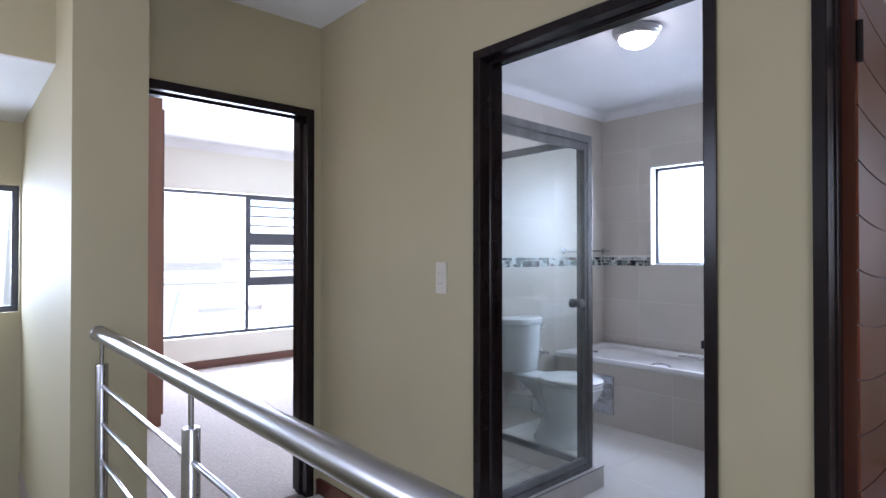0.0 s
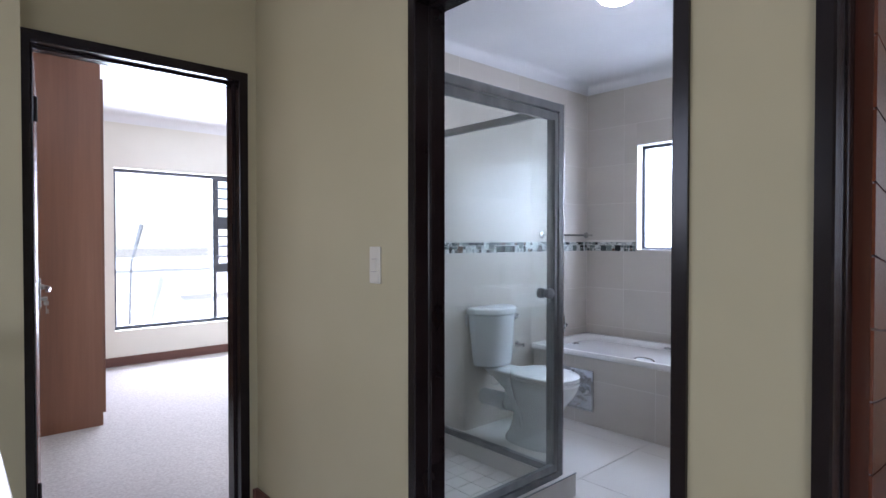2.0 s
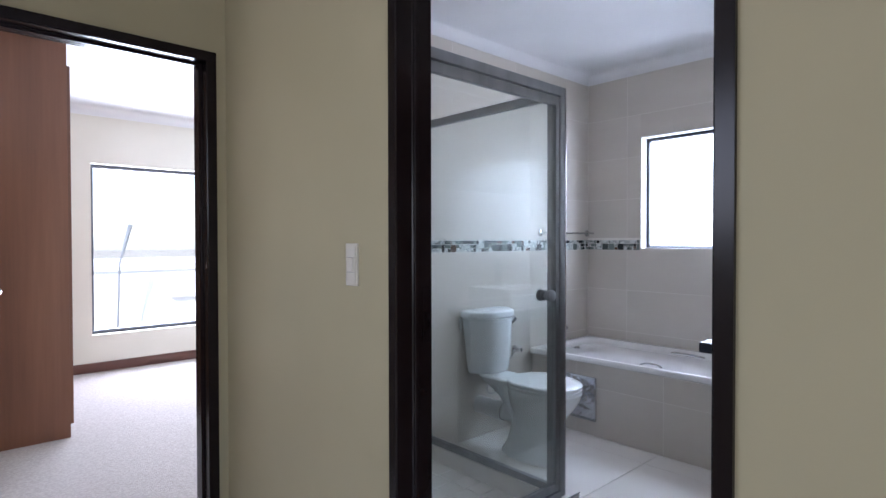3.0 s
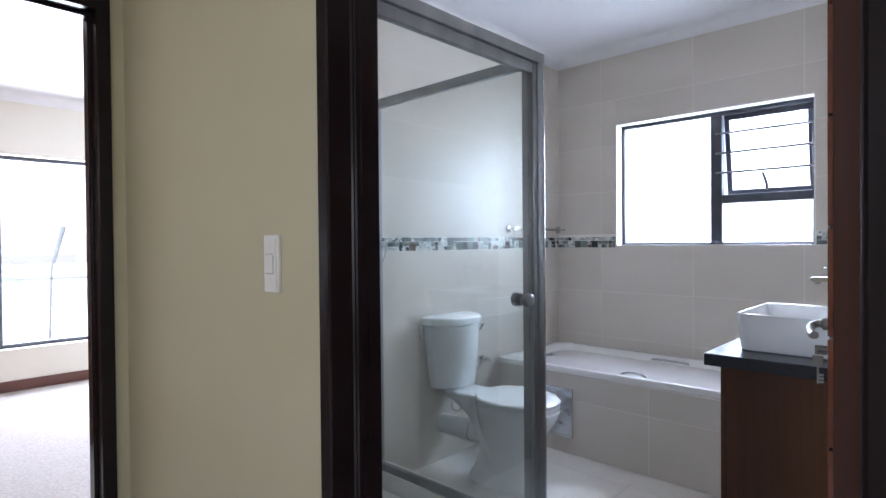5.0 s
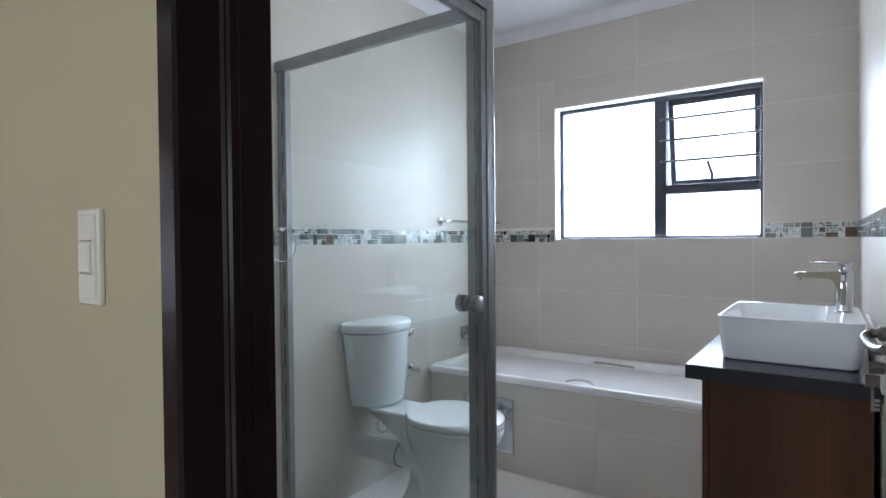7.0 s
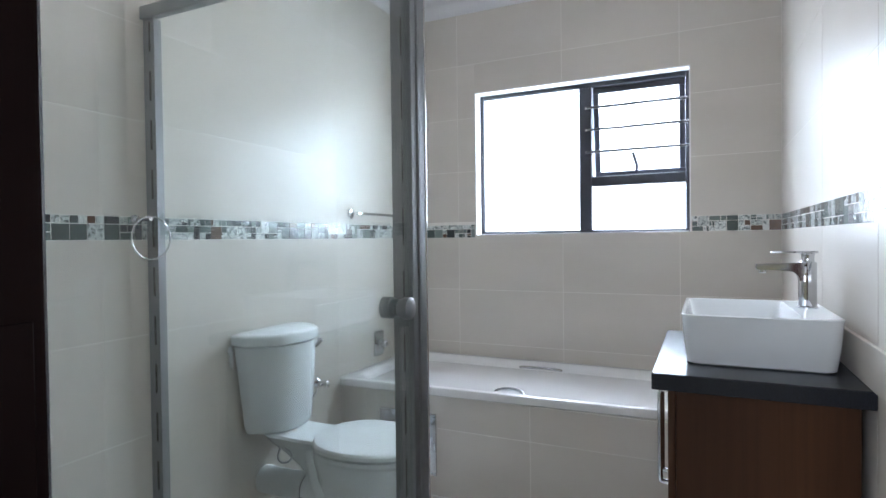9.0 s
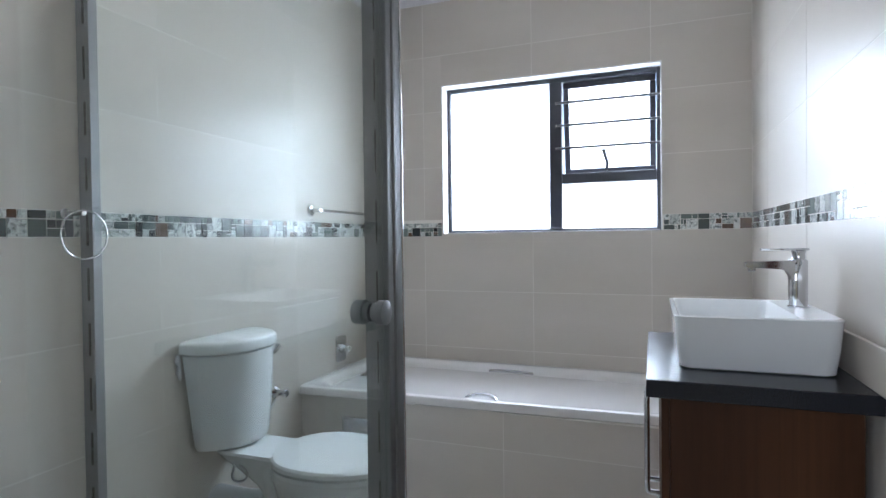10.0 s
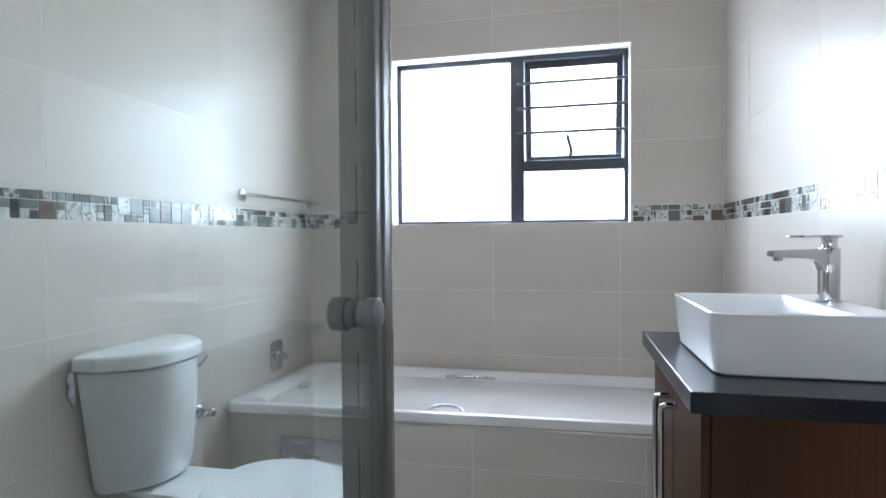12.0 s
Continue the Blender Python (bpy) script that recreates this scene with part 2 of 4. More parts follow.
def box(bm, x0, x1, y0, y1, z0, z1, bev=0.0, seg=2):
    tmp = bmesh.new() if bev else bm
    vs = [tmp.verts.new((x, y, z)) for x in (x0, x1) for y in (y0, y1) for z in (z0, z1)]
    for f in ((0, 1, 3, 2), (4, 6, 7, 5), (0, 4, 5, 1), (2, 3, 7, 6), (0, 2, 6, 4), (1, 5, 7, 3)):
        tmp.faces.new([vs[k] for k in f])
    if bev:
        bmesh.ops.bevel(tmp, geom=tmp.edges[:], offset=bev, segments=seg, affect="EDGES", profile=0.5)
        join(bm, tmp)
    return bm


def join(bm, other):
    table = {v: bm.verts.new(v.co) for v in other.verts}
    for f in other.faces:
        bm.faces.new([table[v] for v in f.verts])
    other.free()


def B(x0, x1, y0, y1, z0, z1, bev=0.0, seg=2):
    return box(bmesh.new(), x0, x1, y0, y1, z0, z1, bev, seg)


def tube(bm, pts, r, n=16, caps=True, taper=None):
    pts = [Vector(p) for p in pts]
    rings = []
    side = None
    for i, p in enumerate(pts):
        a = pts[max(i - 1, 0)]
        b = pts[min(i + 1, len(pts) - 1)]
        d = (b - a).normalized()
        if side is None:
            side = d.orthogonal().normalized()
        side = (side - d * side.dot(d)).normalized()
        up = d.cross(side)
        rr = r if taper is None else taper[i]
        rings.append([bm.verts.new(p + rr * (math.cos(2 * math.pi * k / n) * side + math.sin(2 * math.pi * k / n) * up)) for k in range(n)])
    for q, w in zip(rings, rings[1:]):
        for k in range(n):
            bm.faces.new((q[k], q[(k + 1) % n], w[(k + 1) % n], w[k]))
    if caps:
        bm.faces.new(rings[0][::-1])
        bm.faces.new(rings[-1])
    return bm


def T(pts, r, n=16, taper=None):
    return tube(bmesh.new(), pts, r, n, True, taper)


def lathe(bm, profile, origin, axis="Z", n=32):
    rings = []
    o = Vector(origin)
    for r, h in profile:
        ring = []
        for k in range(n):
            a = 2 * math.pi * k / n
            c, s_ = max(r, 1e-5) * math.cos(a), max(r, 1e-5) * math.sin(a)
            v = {"Z": (c, s_, h), "Y": (c, h, s_), "X": (h, c, s_)}[axis]
            ring.append(bm.verts.new(o + Vector(v)))
        rings.append(ring)
    for q, w in zip(rings, rings[1:]):
        for k in range(n):
            bm.faces.new((q[k], q[(k + 1) % n], w[(k + 1) % n], w[k]))
    bm.faces.new(rings[0][::-1])
    bm.faces.new(rings[-1])
    return bm


def loft(bm, rings, cap0=True, cap1=True):
    rs = [[bm.verts.new(p) for p in ring] for ring in rings]
    n = len(rs[0])
    for q, w in zip(rs, rs[1:]):
        for k in range(n):
            bm.faces.new((q[k], q[(k + 1) % n], w[(k + 1) % n], w[k]))
    if cap0:
        bm.faces.new(rs[0][::-1])
    if cap1:
        bm.faces.new(rs[-1])
    return bm


def rrect(x0, x1, y0, y1, z, r, n=6):
    """A rounded rectangle as a ring of points."""
    pts = []
    for cx, cy, a0 in ((x1 - r, y1 - r, 0), (x0 + r, y1 - r, 90), (x0 + r, y0 + r, 180), (x1 - r, y0 + r, 270)):
        for k in range(n + 1):
            a = radians(a0 + 90 * k / n)
            pts.append((cx + r * math.cos(a), cy + r * math.sin(a), z))
    return pts


def egg(cx, cy, z, a, front, back, n=40, power=2.2):
    """A ring with a rounder, longer front (towards -y) than back."""
    pts = []
    for k in range(n):
        t = 2 * math.pi * k / n
        c, s_ = math.cos(t), math.sin(t)
        x = a * math.copysign(abs(c) ** (2 / power), c)
        b = back if s_ > 0 else front
        y = b * math.copysign(abs(s_) ** (2 / power), s_)
        pts.append((cx + x, cy + y, z))
    return pts


def slab(bm, u0, u1, v0, v1, holes, place):
    """A wall of boxes round rectangular holes, in (u, v); place(u0, u1, v0, v1) adds one box."""
    us = sorted({u0, u1, *[h[k] for h in holes for k in (0, 1)]})
    for a, b in zip(us, us[1:]):
        cuts = sorted((h[2], h[3]) for h in holes if h[0] < (a + b) / 2 < h[1])
        at = v0
        for c, d in cuts:
            if c > at:
                place(a, b, at, c)
            at = max(at, d)
        if at < v1:
            place(a, b, at, v1)
    return bm


def wall_x(name, x0, x1, y0, y1, z0, z1, holes, mat, label="", kind="structure"):
    bm = bmesh.new()
    slab(bm, y0, y1, z0, z1, holes, lambda a, b, c, d: box(bm, x0, x1, a, b, c, d))
    bmesh.ops.remove_doubles(bm, verts=bm.verts[:], dist=1e-5)
    return part(name, bm, mat, None, label, kind=kind)


def wall_y(name, y0, y1, x0, x1, z0, z1, holes, mat, label="", kind="structure"):
    bm = bmesh.new()
    slab(bm, x0, x1, z0, z1, holes, lambda a, b, c, d: box(bm, a, b, y0, y1, c, d))
    bmesh.ops.remove_doubles(bm, verts=bm.verts[:], dist=1e-5)
    return part(name, bm, mat, None, label, kind=kind)


# ---- the house ----
CEIL = 2.53
BED = 3.22
DW = 1.643
# corridor wall with the bathroom door and the next room's door
wall_x("wall_corridor", DW, 1.7545, -1.6, 3.22, 0, CEIL, [(1.160, 2.0055, 0, 2.045), (0.044, 0.896, 0, 2.051)], paint, "khaki painted corridor wall with two door openings")
wall_y("wall_bedroom_door", BED, 3.36, 0.463, DW, 0, CEIL, [(0.766, 1.564, 0, 2.039)], paint, "khaki painted wall with the bedroom door opening")
part("wall_pier", B(0.463, 0.716, 2.92, 3.22, -2.7, CEIL), paint, None, "khaki painted pier at the end of the stair railing", kind="structure")
wall_x("wall_stairs_side", 0.463, 0.60, 3.3601, 4.84, -2.7, CEIL, [], paint, "pale wall beside the stairwell")
wall_y("wall_stairs_under", BED, 3.36, 0.463, 0.60, -2.7, -0.001, [], paint)
wall_y("wall_stairs_window", 4.70, 4.84, -1.2, 0.463, -2.7, CEIL, [(-0.75, 0.452, 0.95, 1.71)], paint, "khaki painted stairwell wall with a window")
part("wall_bulkhead", B(-1.2, 0.463, 3.34, 4.70, 2.095, CEIL), paint, None, "khaki bulkhead above the stairs", kind="structure")
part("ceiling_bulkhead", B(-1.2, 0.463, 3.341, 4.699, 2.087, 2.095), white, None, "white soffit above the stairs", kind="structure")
# unseen opening, cut only for the west fill lamp
wall_x("wall_west", -1.34, -1.2, -1.6, 4.84, -2.7, CEIL, [(1.85, 3.15, 1.35, 2.15)], paint)
# the opening is invented, out of view, to let the landing fill in
wall_y("wall_south", -1.74, -1.6, -1.34, 5.3, -2.7, CEIL, [(-1.15, 0.55, 0.75, 1.95)], paint)
fl = bmesh.new()
box(fl, 0.50, 1.80, -1.6, 3.29, -0.2, -0.008)
box(fl, -1.2, 0.50, -1.6, 0.98, -0.2, -0.008)
part("floor_corridor", fl, floorgrout, None, "pale tiled corridor floor", kind="structure")
part("floor_stair_bottom", B(-1.34, 0.6, -1.6, 4.84, -2.9, -2.7), floortile, None, kind="structure")
ce = bmesh.new()
box(ce, -1.34, 1.70, -1.74, 3.30, CEIL, CEIL + 0.12)
box(ce, -1.34, 0.55, 3.30, 4.84, CEIL, CEIL + 0.12)
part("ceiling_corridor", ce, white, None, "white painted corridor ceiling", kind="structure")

# bathroom
BY0, BY1, BX1 = 1.305, 3.28, 4.55
BC = 2.575
wl = part("wall_bath_north", B(1.643, 4.70, BY1 + 0.0010, 3.36, 0, BC), grout, None, "cream tiled bathroom wall", kind="structure")
wr = part("wall_bath_south", B(2.70, 4.70, 1.15, BY0 - 0.0010, 0, BC), grout, None, "cream tiled bathroom wall behind the basin", kind="structure")
part("wall_behind_door", B(1.755, 2.70, 1.00, 1.10, 0, BC), grout, None, kind="structure")
part("wall_door_return", B(2.70, 2.712, 1.10, 1.15, 0, BC), grout, None, kind="structure")
WIN = (1.69, 2.832, 1.205, 2.032)
we = wall_x("wall_bath_east", BX1 + 0.0010, 4.71, 1.15, 3.36, 0, BC, [WIN], grout, "cream tiled bathroom window wall")
wi = wall_x("wall_bath_west", 1.7546, 1.7550, 1.10, BY1 + 0.0010, 0, BC, [(1.160, 2.0055, 0, 2.045)], grout)
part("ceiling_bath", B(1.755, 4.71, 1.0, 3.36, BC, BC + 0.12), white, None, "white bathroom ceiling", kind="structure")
fb = part("floor_bath", B(1.8005, 4.71, 1.0, 3.36, -0.2, -0.008), floorgrout, None, "white tiled bathroom floor", kind="structure")


def cove(name, path, r, z, mat):
    """A cornice with a hollow face; path: (x, y) corners inside the room, run with the room on the left."""
    prof = [(0.0, 0.0), (0.0, -r), (0.004, -r)]
    prof += [(r - (r - 0.004) * math.cos(radians(a)), -r + (r - 0.001) * math.sin(radians(a))) for a in (12, 24, 36, 48, 60, 72, 84)]
    prof += [(r, 0.0)]
    bm = bmesh.new()
    n = len(path)
    rings = []
    for i in range(n):
        p, q, o = Vector(path[i]), Vector(path[(i + 1) % n]), Vector(path[i - 1])
        d1, d2 = (p - o).normalized(), (q - p).normalized()
        n1, n2 = Vector((-d1.y, d1.x)), Vector((-d2.y, d2.x))
        m = (n1 + n2) / (1 + n1.dot(n2))
        rings.append([bm.verts.new((p.x + m.x * s_, p.y + m.y * s_, z + h)) for s_, h in prof])
    k = len(prof)
    for i in range(n):
        a, b = rings[i], rings[(i + 1) % n]
        for j in range(k):
            bm.faces.new((a[j], a[(j + 1) % k], b[(j + 1) % k], b[j]))
    return part(name, bm, mat, None, "white plaster cornice", kind="structure", smooth=True)


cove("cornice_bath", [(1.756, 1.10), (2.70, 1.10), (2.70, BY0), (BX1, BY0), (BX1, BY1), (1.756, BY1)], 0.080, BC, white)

# bedroom
wall_y("wall_bedroom_north", 7.0, 7.15, 0.46, 5.3, 0, 2.56, [(1.80, 4.60, 0.36, 2.02)], bedpaint, "cream painted bedroom wall with a wide window")
part("wall_bedroom_west", B(0.46, 0.60, 4.84, 7.0, 0, 2.56), bedpaint, None, kind="structure")
part("wall_bedroom_lining", B(0.60, 0.604, 3.364, 7.0, 0, 2.56), bedpaint, None, "cream painted bedroom wall", kind="structure")
part("wall_bedroom_east", B(5.2, 5.3, 3.36, 7.0, 0, 2.56), bedpaint, None, kind="structure")
wall_y("wall_bedroom_south", 3.36, 3.364, 0.60, 5.2, 0, 2.56, [(0.766, 1.564, 0, 2.039)], bedpaint)
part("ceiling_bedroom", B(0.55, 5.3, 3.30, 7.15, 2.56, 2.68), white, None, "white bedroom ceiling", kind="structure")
part("floor_bedroom", B(0.46, 5.3, 3.29, 7.15, -0.2, 0.004), carpet, None, "beige loop pile carpet", kind="structure")
cove("cornice_bedroom", [(0.604, 3.364), (5.2, 3.364), (5.2, 7.0), (0.604, 7.0)], 0.085, 2.56, white)

# the next room
wall_x("wall_room_east", 4.5, 4.6, -1.6, 1.0, 0, CEIL, [(-1.3, -0.4, 0.95, 2.03)], bedpaint)
wall_y("wall_room_north", 0.985, 1.0, 1.755, 4.6, 0, CEIL, [], bedpaint)
part("floor_room", B(1.80, 4.6, -1.6, 1.0, -0.2, 0.0), carpet, None, kind="structure")
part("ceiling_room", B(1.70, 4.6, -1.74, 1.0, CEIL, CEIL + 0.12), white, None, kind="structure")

# skirtings
sk = bmesh.new()
box(sk, DW - 0.014, DW - 0.0005, 2.05, BED - 0.0005, 0.0, 0.085, 0.004)
box(sk, DW - 0.014, DW - 0.0005, 0.94, 1.12, 0.0, 0.085, 0.004)
part("baseboard_corridor", sk, skirtwood, None, "dark stained wooden skirting", kind="structure")
part("baseboard_bed_wall", B(1.615, DW - 0.0145, BED - 0.014, BED - 0.0005, 0.0, 0.085, 0.004), skirtwood, None, "dark stained wooden skirting", kind="structure")
part("baseboard_bedroom", B(0.605, 5.2, 6.984, 6.9995, 0.004, 0.095, 0.004), skirtwood, None, "dark stained wooden skirting under the window", kind="structure")


# ---- doors ----
def door_frame(name, at, turn, w, depth, h, label, lip=0.042, stop=0.053):
    t = thing(name, at, turn, label, kind="structure")
    e = 0.010
    prof = [(0.0, 0.001), (0.0, -e), (lip - 0.004, -e), (lip, -e + 0.004), (lip, 0.046), (lip + 0.003, 0.050), (stop - 0.002, 0.050), (stop, 0.054),
            (stop, depth - 0.048), (stop - 0.004, depth - 0.044), (lip, depth - 0.044), (lip, depth + e - 0.004), (lip - 0.004, depth + e), (0.0, depth + e),
            (0.0, depth - 0.001), (lip - 0.006, depth - 0.001), (lip - 0.006, 0.001)]
    bm = bmesh.new()
    rings = []
    for f in (lambda s_: (s_, 0.0), lambda s_: (s_, h - s_), lambda s_: (w - s_, h - s_), lambda s_: (w - s_, 0.0)):
        rings.append([bm.verts.new((f(s_)[0], d, f(s_)[1])) for s_, d in prof])
    k = len(prof)
    for a, b in zip(rings, rings[1:]):
        for j in range(k):
            bm.faces.new((a[j], a[(j + 1) % k], b[(j + 1) % k], b[j]))
    part("frame", bm, steelpaint, t)
    return t


fb1 = door_frame("door_frame_bath", (DW, 2.035, 0), -90, 0.901, 0.113, 2.075, "glossy dark brown steel frame of the bathroom door", 0.034, 0.043)
part("strike_plate", B(0.0325, 0.0365, 0.086, 0.112, 0.98, 1.14, 0.001), steelpaint, fb1)
fb2 = door_frame("door_frame_bedroom", (0.73, BED, 0), 0, 0.87, 0.142, 2.075, "glossy dark brown steel frame of the bedroom door")
fb3 = door_frame("door_frame_room", (DW, 0.916, 0), -90, 0.90, 0.113, 2.075, "glossy dark brown steel frame of the next room's door", 0.030, 0.034)


def hinge(parent, x, y, z):
    part("hinge", T([(x, y, z - 0.05), (x, y, z + 0.05)], 0.008, 12), steelpaint, parent, "dark brown painted hinge", smooth=True)


def key_set(parent, x, y, z, s):
    part("escutcheon_pin", T([(x, y, z), (x, y + s * 0.022, z)], 0.006, 10), doorsteel, parent, smooth=True)
    k = bmesh.new()
    box(k, x - 0.0012, x + 0.0012, y + s * 0.016 - 0.012, y + s * 0.016 + 0.012, z - 0.012, z + 0.010, 0.001, 1)
    part("key_in_lock", k, doorsteel, parent)
    k = bmesh.new()
    box(k, x - 0.0015, x + 0.0015, y + s * 0.022 - 0.011, y + s * 0.022 + 0.011, z - 0.036, z - 0.014, 0.001, 1)
    box(k, x - 0.0015, x + 0.0015, y + s * 0.022 - 0.002, y + s * 0.022 + 0.002, z - 0.080, z - 0.034)
    for j in range(3):
        box(k, x - 0.0015, x + 0.0015, y + s * 0.022 - 0.011, y + s * 0.022 - 0.001, z - 0.078 + 0.008 * j, z - 0.073 + 0.008 * j)
    part("hanging_key", k, doorsteel, parent)


def door_leaf(name, at, turn, side, label, zs=0.0, handle_sides=(1,)):
    """A leaf hinged at its origin, along x; side: +1 or -1, the way its thickness goes in y."""
    t = thing(name, at, turn, label, "door")
    w, h, th = 0.803, 2.02, 0.040
    y0, y1 = (0, th) if side > 0 else (-th, 0)
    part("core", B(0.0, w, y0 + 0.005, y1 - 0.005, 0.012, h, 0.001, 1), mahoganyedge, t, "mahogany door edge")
    edges = [1.237 + 0.133 * k for k in range(-9, 6)]
    cuts = [0.012] + [z for z in edges if 0.07 < z < h - 0.03] + [h]
    for face in (0, 1):
        ya, yb = (y1 - 0.0055, y1) if face else (y0, y0 + 0.0055)
        for i, (a, b) in enumerate(zip(cuts, cuts[1:])):
            bm = bmesh.new()
            n = 14
            rows = []
            for k in range(n + 1):
                u = k / n
                sag = 0.030 * (4 * (u - 0.5) ** 2 - 0.35)
                lo = a + (sag + 0.0022 if i else 0.0)
                hi = b + (sag - 0.0022 if i < len(cuts) - 2 else 0.0)
                x = u * w
                rows.append([bm.verts.new(p) for p in ((x, ya, lo), (x, yb, lo), (x, yb, hi), (x, ya, hi))])
            for p, q in zip(rows, rows[1:]):
                for k in range(4):
                    bm.faces.new((p[k], p[(k + 1) % 4], q[(k + 1) % 4], q[k]))
            bm.faces.new(rows[0][::-1])
            bm.faces.new(rows[-1])
            part("board", bm, mahogany, t)
    for z in (0.25, 1.81):
        hinge(t, -0.002, (y1 if side < 0 else y0) + side * -0.004, z)
    for s in handle_sides:
        yf = y1 if s > 0 else y0
        x = w - 0.055
        part("lock_plate", B(x - 0.019, x + 0.019, min(yf, yf + s * 0.009), max(yf, yf + s * 0.009), 0.939 + zs, 1.089 + zs, 0.003), doorsteel, t, "brushed steel lock plate")
        zc = 1.045 + zs
        pts = [(x, yf + s * 0.008, zc), (x, yf + s * 0.032, zc)]
        for k in range(1, 9):
            a = radians(90 * k / 8)
            pts.append((x - 0.018 * (1 - math.cos(a)), yf + s * (0.032 + 0.012 * math.sin(a)), zc - 0.001 * k))
        for k in range(1, 9):
            a = radians(150 * k / 8)
            pts.append((x - 0.018 - 0.085 * k / 8, yf + s * (0.044 - 0.010 * (k / 8) ** 2), zc - 0.008 - 0.008 * math.sin(a)))
        part("lever_handle", T(pts, 0.0085, 12), doorsteel, t, "curved brushed steel lever handle", smooth=True)
        part("rosette", lathe(bmesh.new(), [(0.014, 0), (0.014, s * 0.012), (0.010, s * 0.016)], (x, yf + s * 0.008, zc), "Y", 20), doorsteel, t, smooth=True)
        key_set(t, x, yf + s * 0.009, zc - 0.060, s)
    return t


door_leaf("bathroom_door", (1.800, 1.220, 0), 7.65, -1, "open grooved mahogany door with lever handle and hanging key, beside the vanity")
door_leaf("bedroom_door", (0.796, 3.380, 0), 83.5, 1, "open grooved mahogany door with lever handle, before the wardrobe", handle_sides=(-1,))
door_leaf("room_door", (1.768, 0.854, 0), 1.0, 1, "open grooved mahogany door with dark hinges in the next room's frame")

# ---- switch ----
sw = thing("light_switch", (DW, 2.225, 1.198), 0, "white two-gang light switch on the khaki corridor wall", "light switch")
part("plate", B(-0.008, 0, -0.031, 0.031, -0.064, 0.064, 0.002), plastic, sw)
part("cover", B(-0.0105, -0.0075, -0.024, 0.024, -0.056, 0.056, 0.001), plastic, sw)
part("rocker", B(-0.0145, -0.010, -0.0155, 0.0155, -0.021, 0.020, 0.002), plastic, sw, "white rocker switch")
for z in (-0.0225, 0.0215):
    part("module_joint", B(-0.0112, -0.0100, -0.0165, 0.0165, z - 0.0006, z + 0.0006), barpaint, sw, "fine grey joint")

# ---- windows ----
def bars(bm, u0, u1, v0, v1, t, place):
    place(u0, u1, v0, v0 + t), place(u0, u1, v1 - t, v1), place(u0, u0 + t, v0 + t, v1 - t), place(u1 - t, u1, v0 + t, v1 - t)


wb = thing("window_bath", (4.63, 2.26, 1.205), 0, "charcoal framed bathroom window with an open top sash and thin bars", kind="structure")
f = bmesh.new()
box(f, 0, 0.045, 0.545, 0.572, 0, 0.827, 0.003)
box(f, 0, 0.045, -0.570, -0.545, 0, 0.827, 0.003)
box(f, 0, 0.045, -0.545, 0.545, 0, 0.024, 0.003)
box(f, 0, 0.045, -0.545, 0.545, 0.797, 0.827, 0.003)
part("window_frame", f, winpaint, wb)
part("mullion", B(-0.002, 0.045, -0.078, -0.012, 0.024, 0.797, 0.003), winpaint, wb)
part("transom", B(-0.002, 0.045, -0.545, -0.078, 0.260, 0.312, 0.003), winpaint, wb)
part("sill_bead", B(-0.010, 0.0, -0.56, 0.56, 0.002, 0.012, 0.002), steel, wb, "thin pale sill bead")
part("pane", B(0.020, 0.024, -0.012, 0.545, 0.024, 0.797), frosted, wb)
part("pane", B(0.020, 0.024, -0.545, -0.078, 0.024, 0.260), frosted, wb)
sash = new("sash")
sash.parent = wb
sash.matrix_basis = pose(0.030, -0.3115, 0.795, 0, -9.0, 0)
f = bmesh.new()
bars(f, -0.232, 0.232, -0.485, 0.0, 0.030, lambda a, b, c, d: box(f, 0.0, 0.026, a, b, c, d, 0.003))
part("sash_frame", f, winpaint, sash)
part("sash_pane", B(0.011, 0.015, -0.202, 0.202, -0.455, -0.030), frosted, sash)
part("stay", T([(-0.006, 0.015, -0.462), (-0.022, 0.008, -0.43), (-0.032, 0.028, -0.355)], 0.0095, 8), winpaint, sash, "dark window stay", smooth=True)
for z in (0.445, 0.565, 0.684):
    part("burglar_bar", T([(-0.012, -0.575, z), (-0.012, -0.045, z)], 0.0072, 10), barpaint, wb, "thin grey steel bar", smooth=True)
    for y in (-0.562, -0.052):
        part("bar_bolt", lathe(bmesh.new(), [(0.0055, 0), (0.0055, -0.003), (0.003, -0.005)], (-0.014, y, z), "X", 12), steelpost, wb, smooth=True)
rv = bmesh.new()
e = 0.006
box(rv, 4.5525, 4.63, WIN[1] - e, WIN[1] + 0.0005, WIN[2], WIN[3])
box(rv, 4.5525, 4.63, WIN[0] - 0.0005, WIN[0] + e, WIN[2], WIN[3])
box(rv, 4.5525, 4.63, WIN[0] + e, WIN[1] - e, WIN[3] - e, WIN[3] + 0.0005)
box(rv, 4.5525, 4.63, WIN[0] + e, WIN[1] - e, WIN[2] - 0.0005, WIN[2] + e)
part("window_reveal_bath", rv, sillpaint, None, "white tiled window reveal", kind="structure")

wd = thing("window_bedroom", (1.80, 7.09, 0.36), 0, "wide charcoal framed bedroom window with barred side sashes", kind="structure")
f = bmesh.new()
bars(f, 0, 2.80, 0, 1.66, 0.035, lambda a, b, c, d: box(f, a, b, 0, 0.045, c, d, 0.003))
part("window_frame", f, winpaint, wd)
for x in (1.008, 1.80):
    part("mullion", B(x, x + 0.04, -0.004, 0.045, 0.035, 1.625, 0.003), winpaint, wd)
part("transom", B(1.048, 1.80, -0.004, 0.045, 1.075, 1.170, 0.003), winpaint, wd)
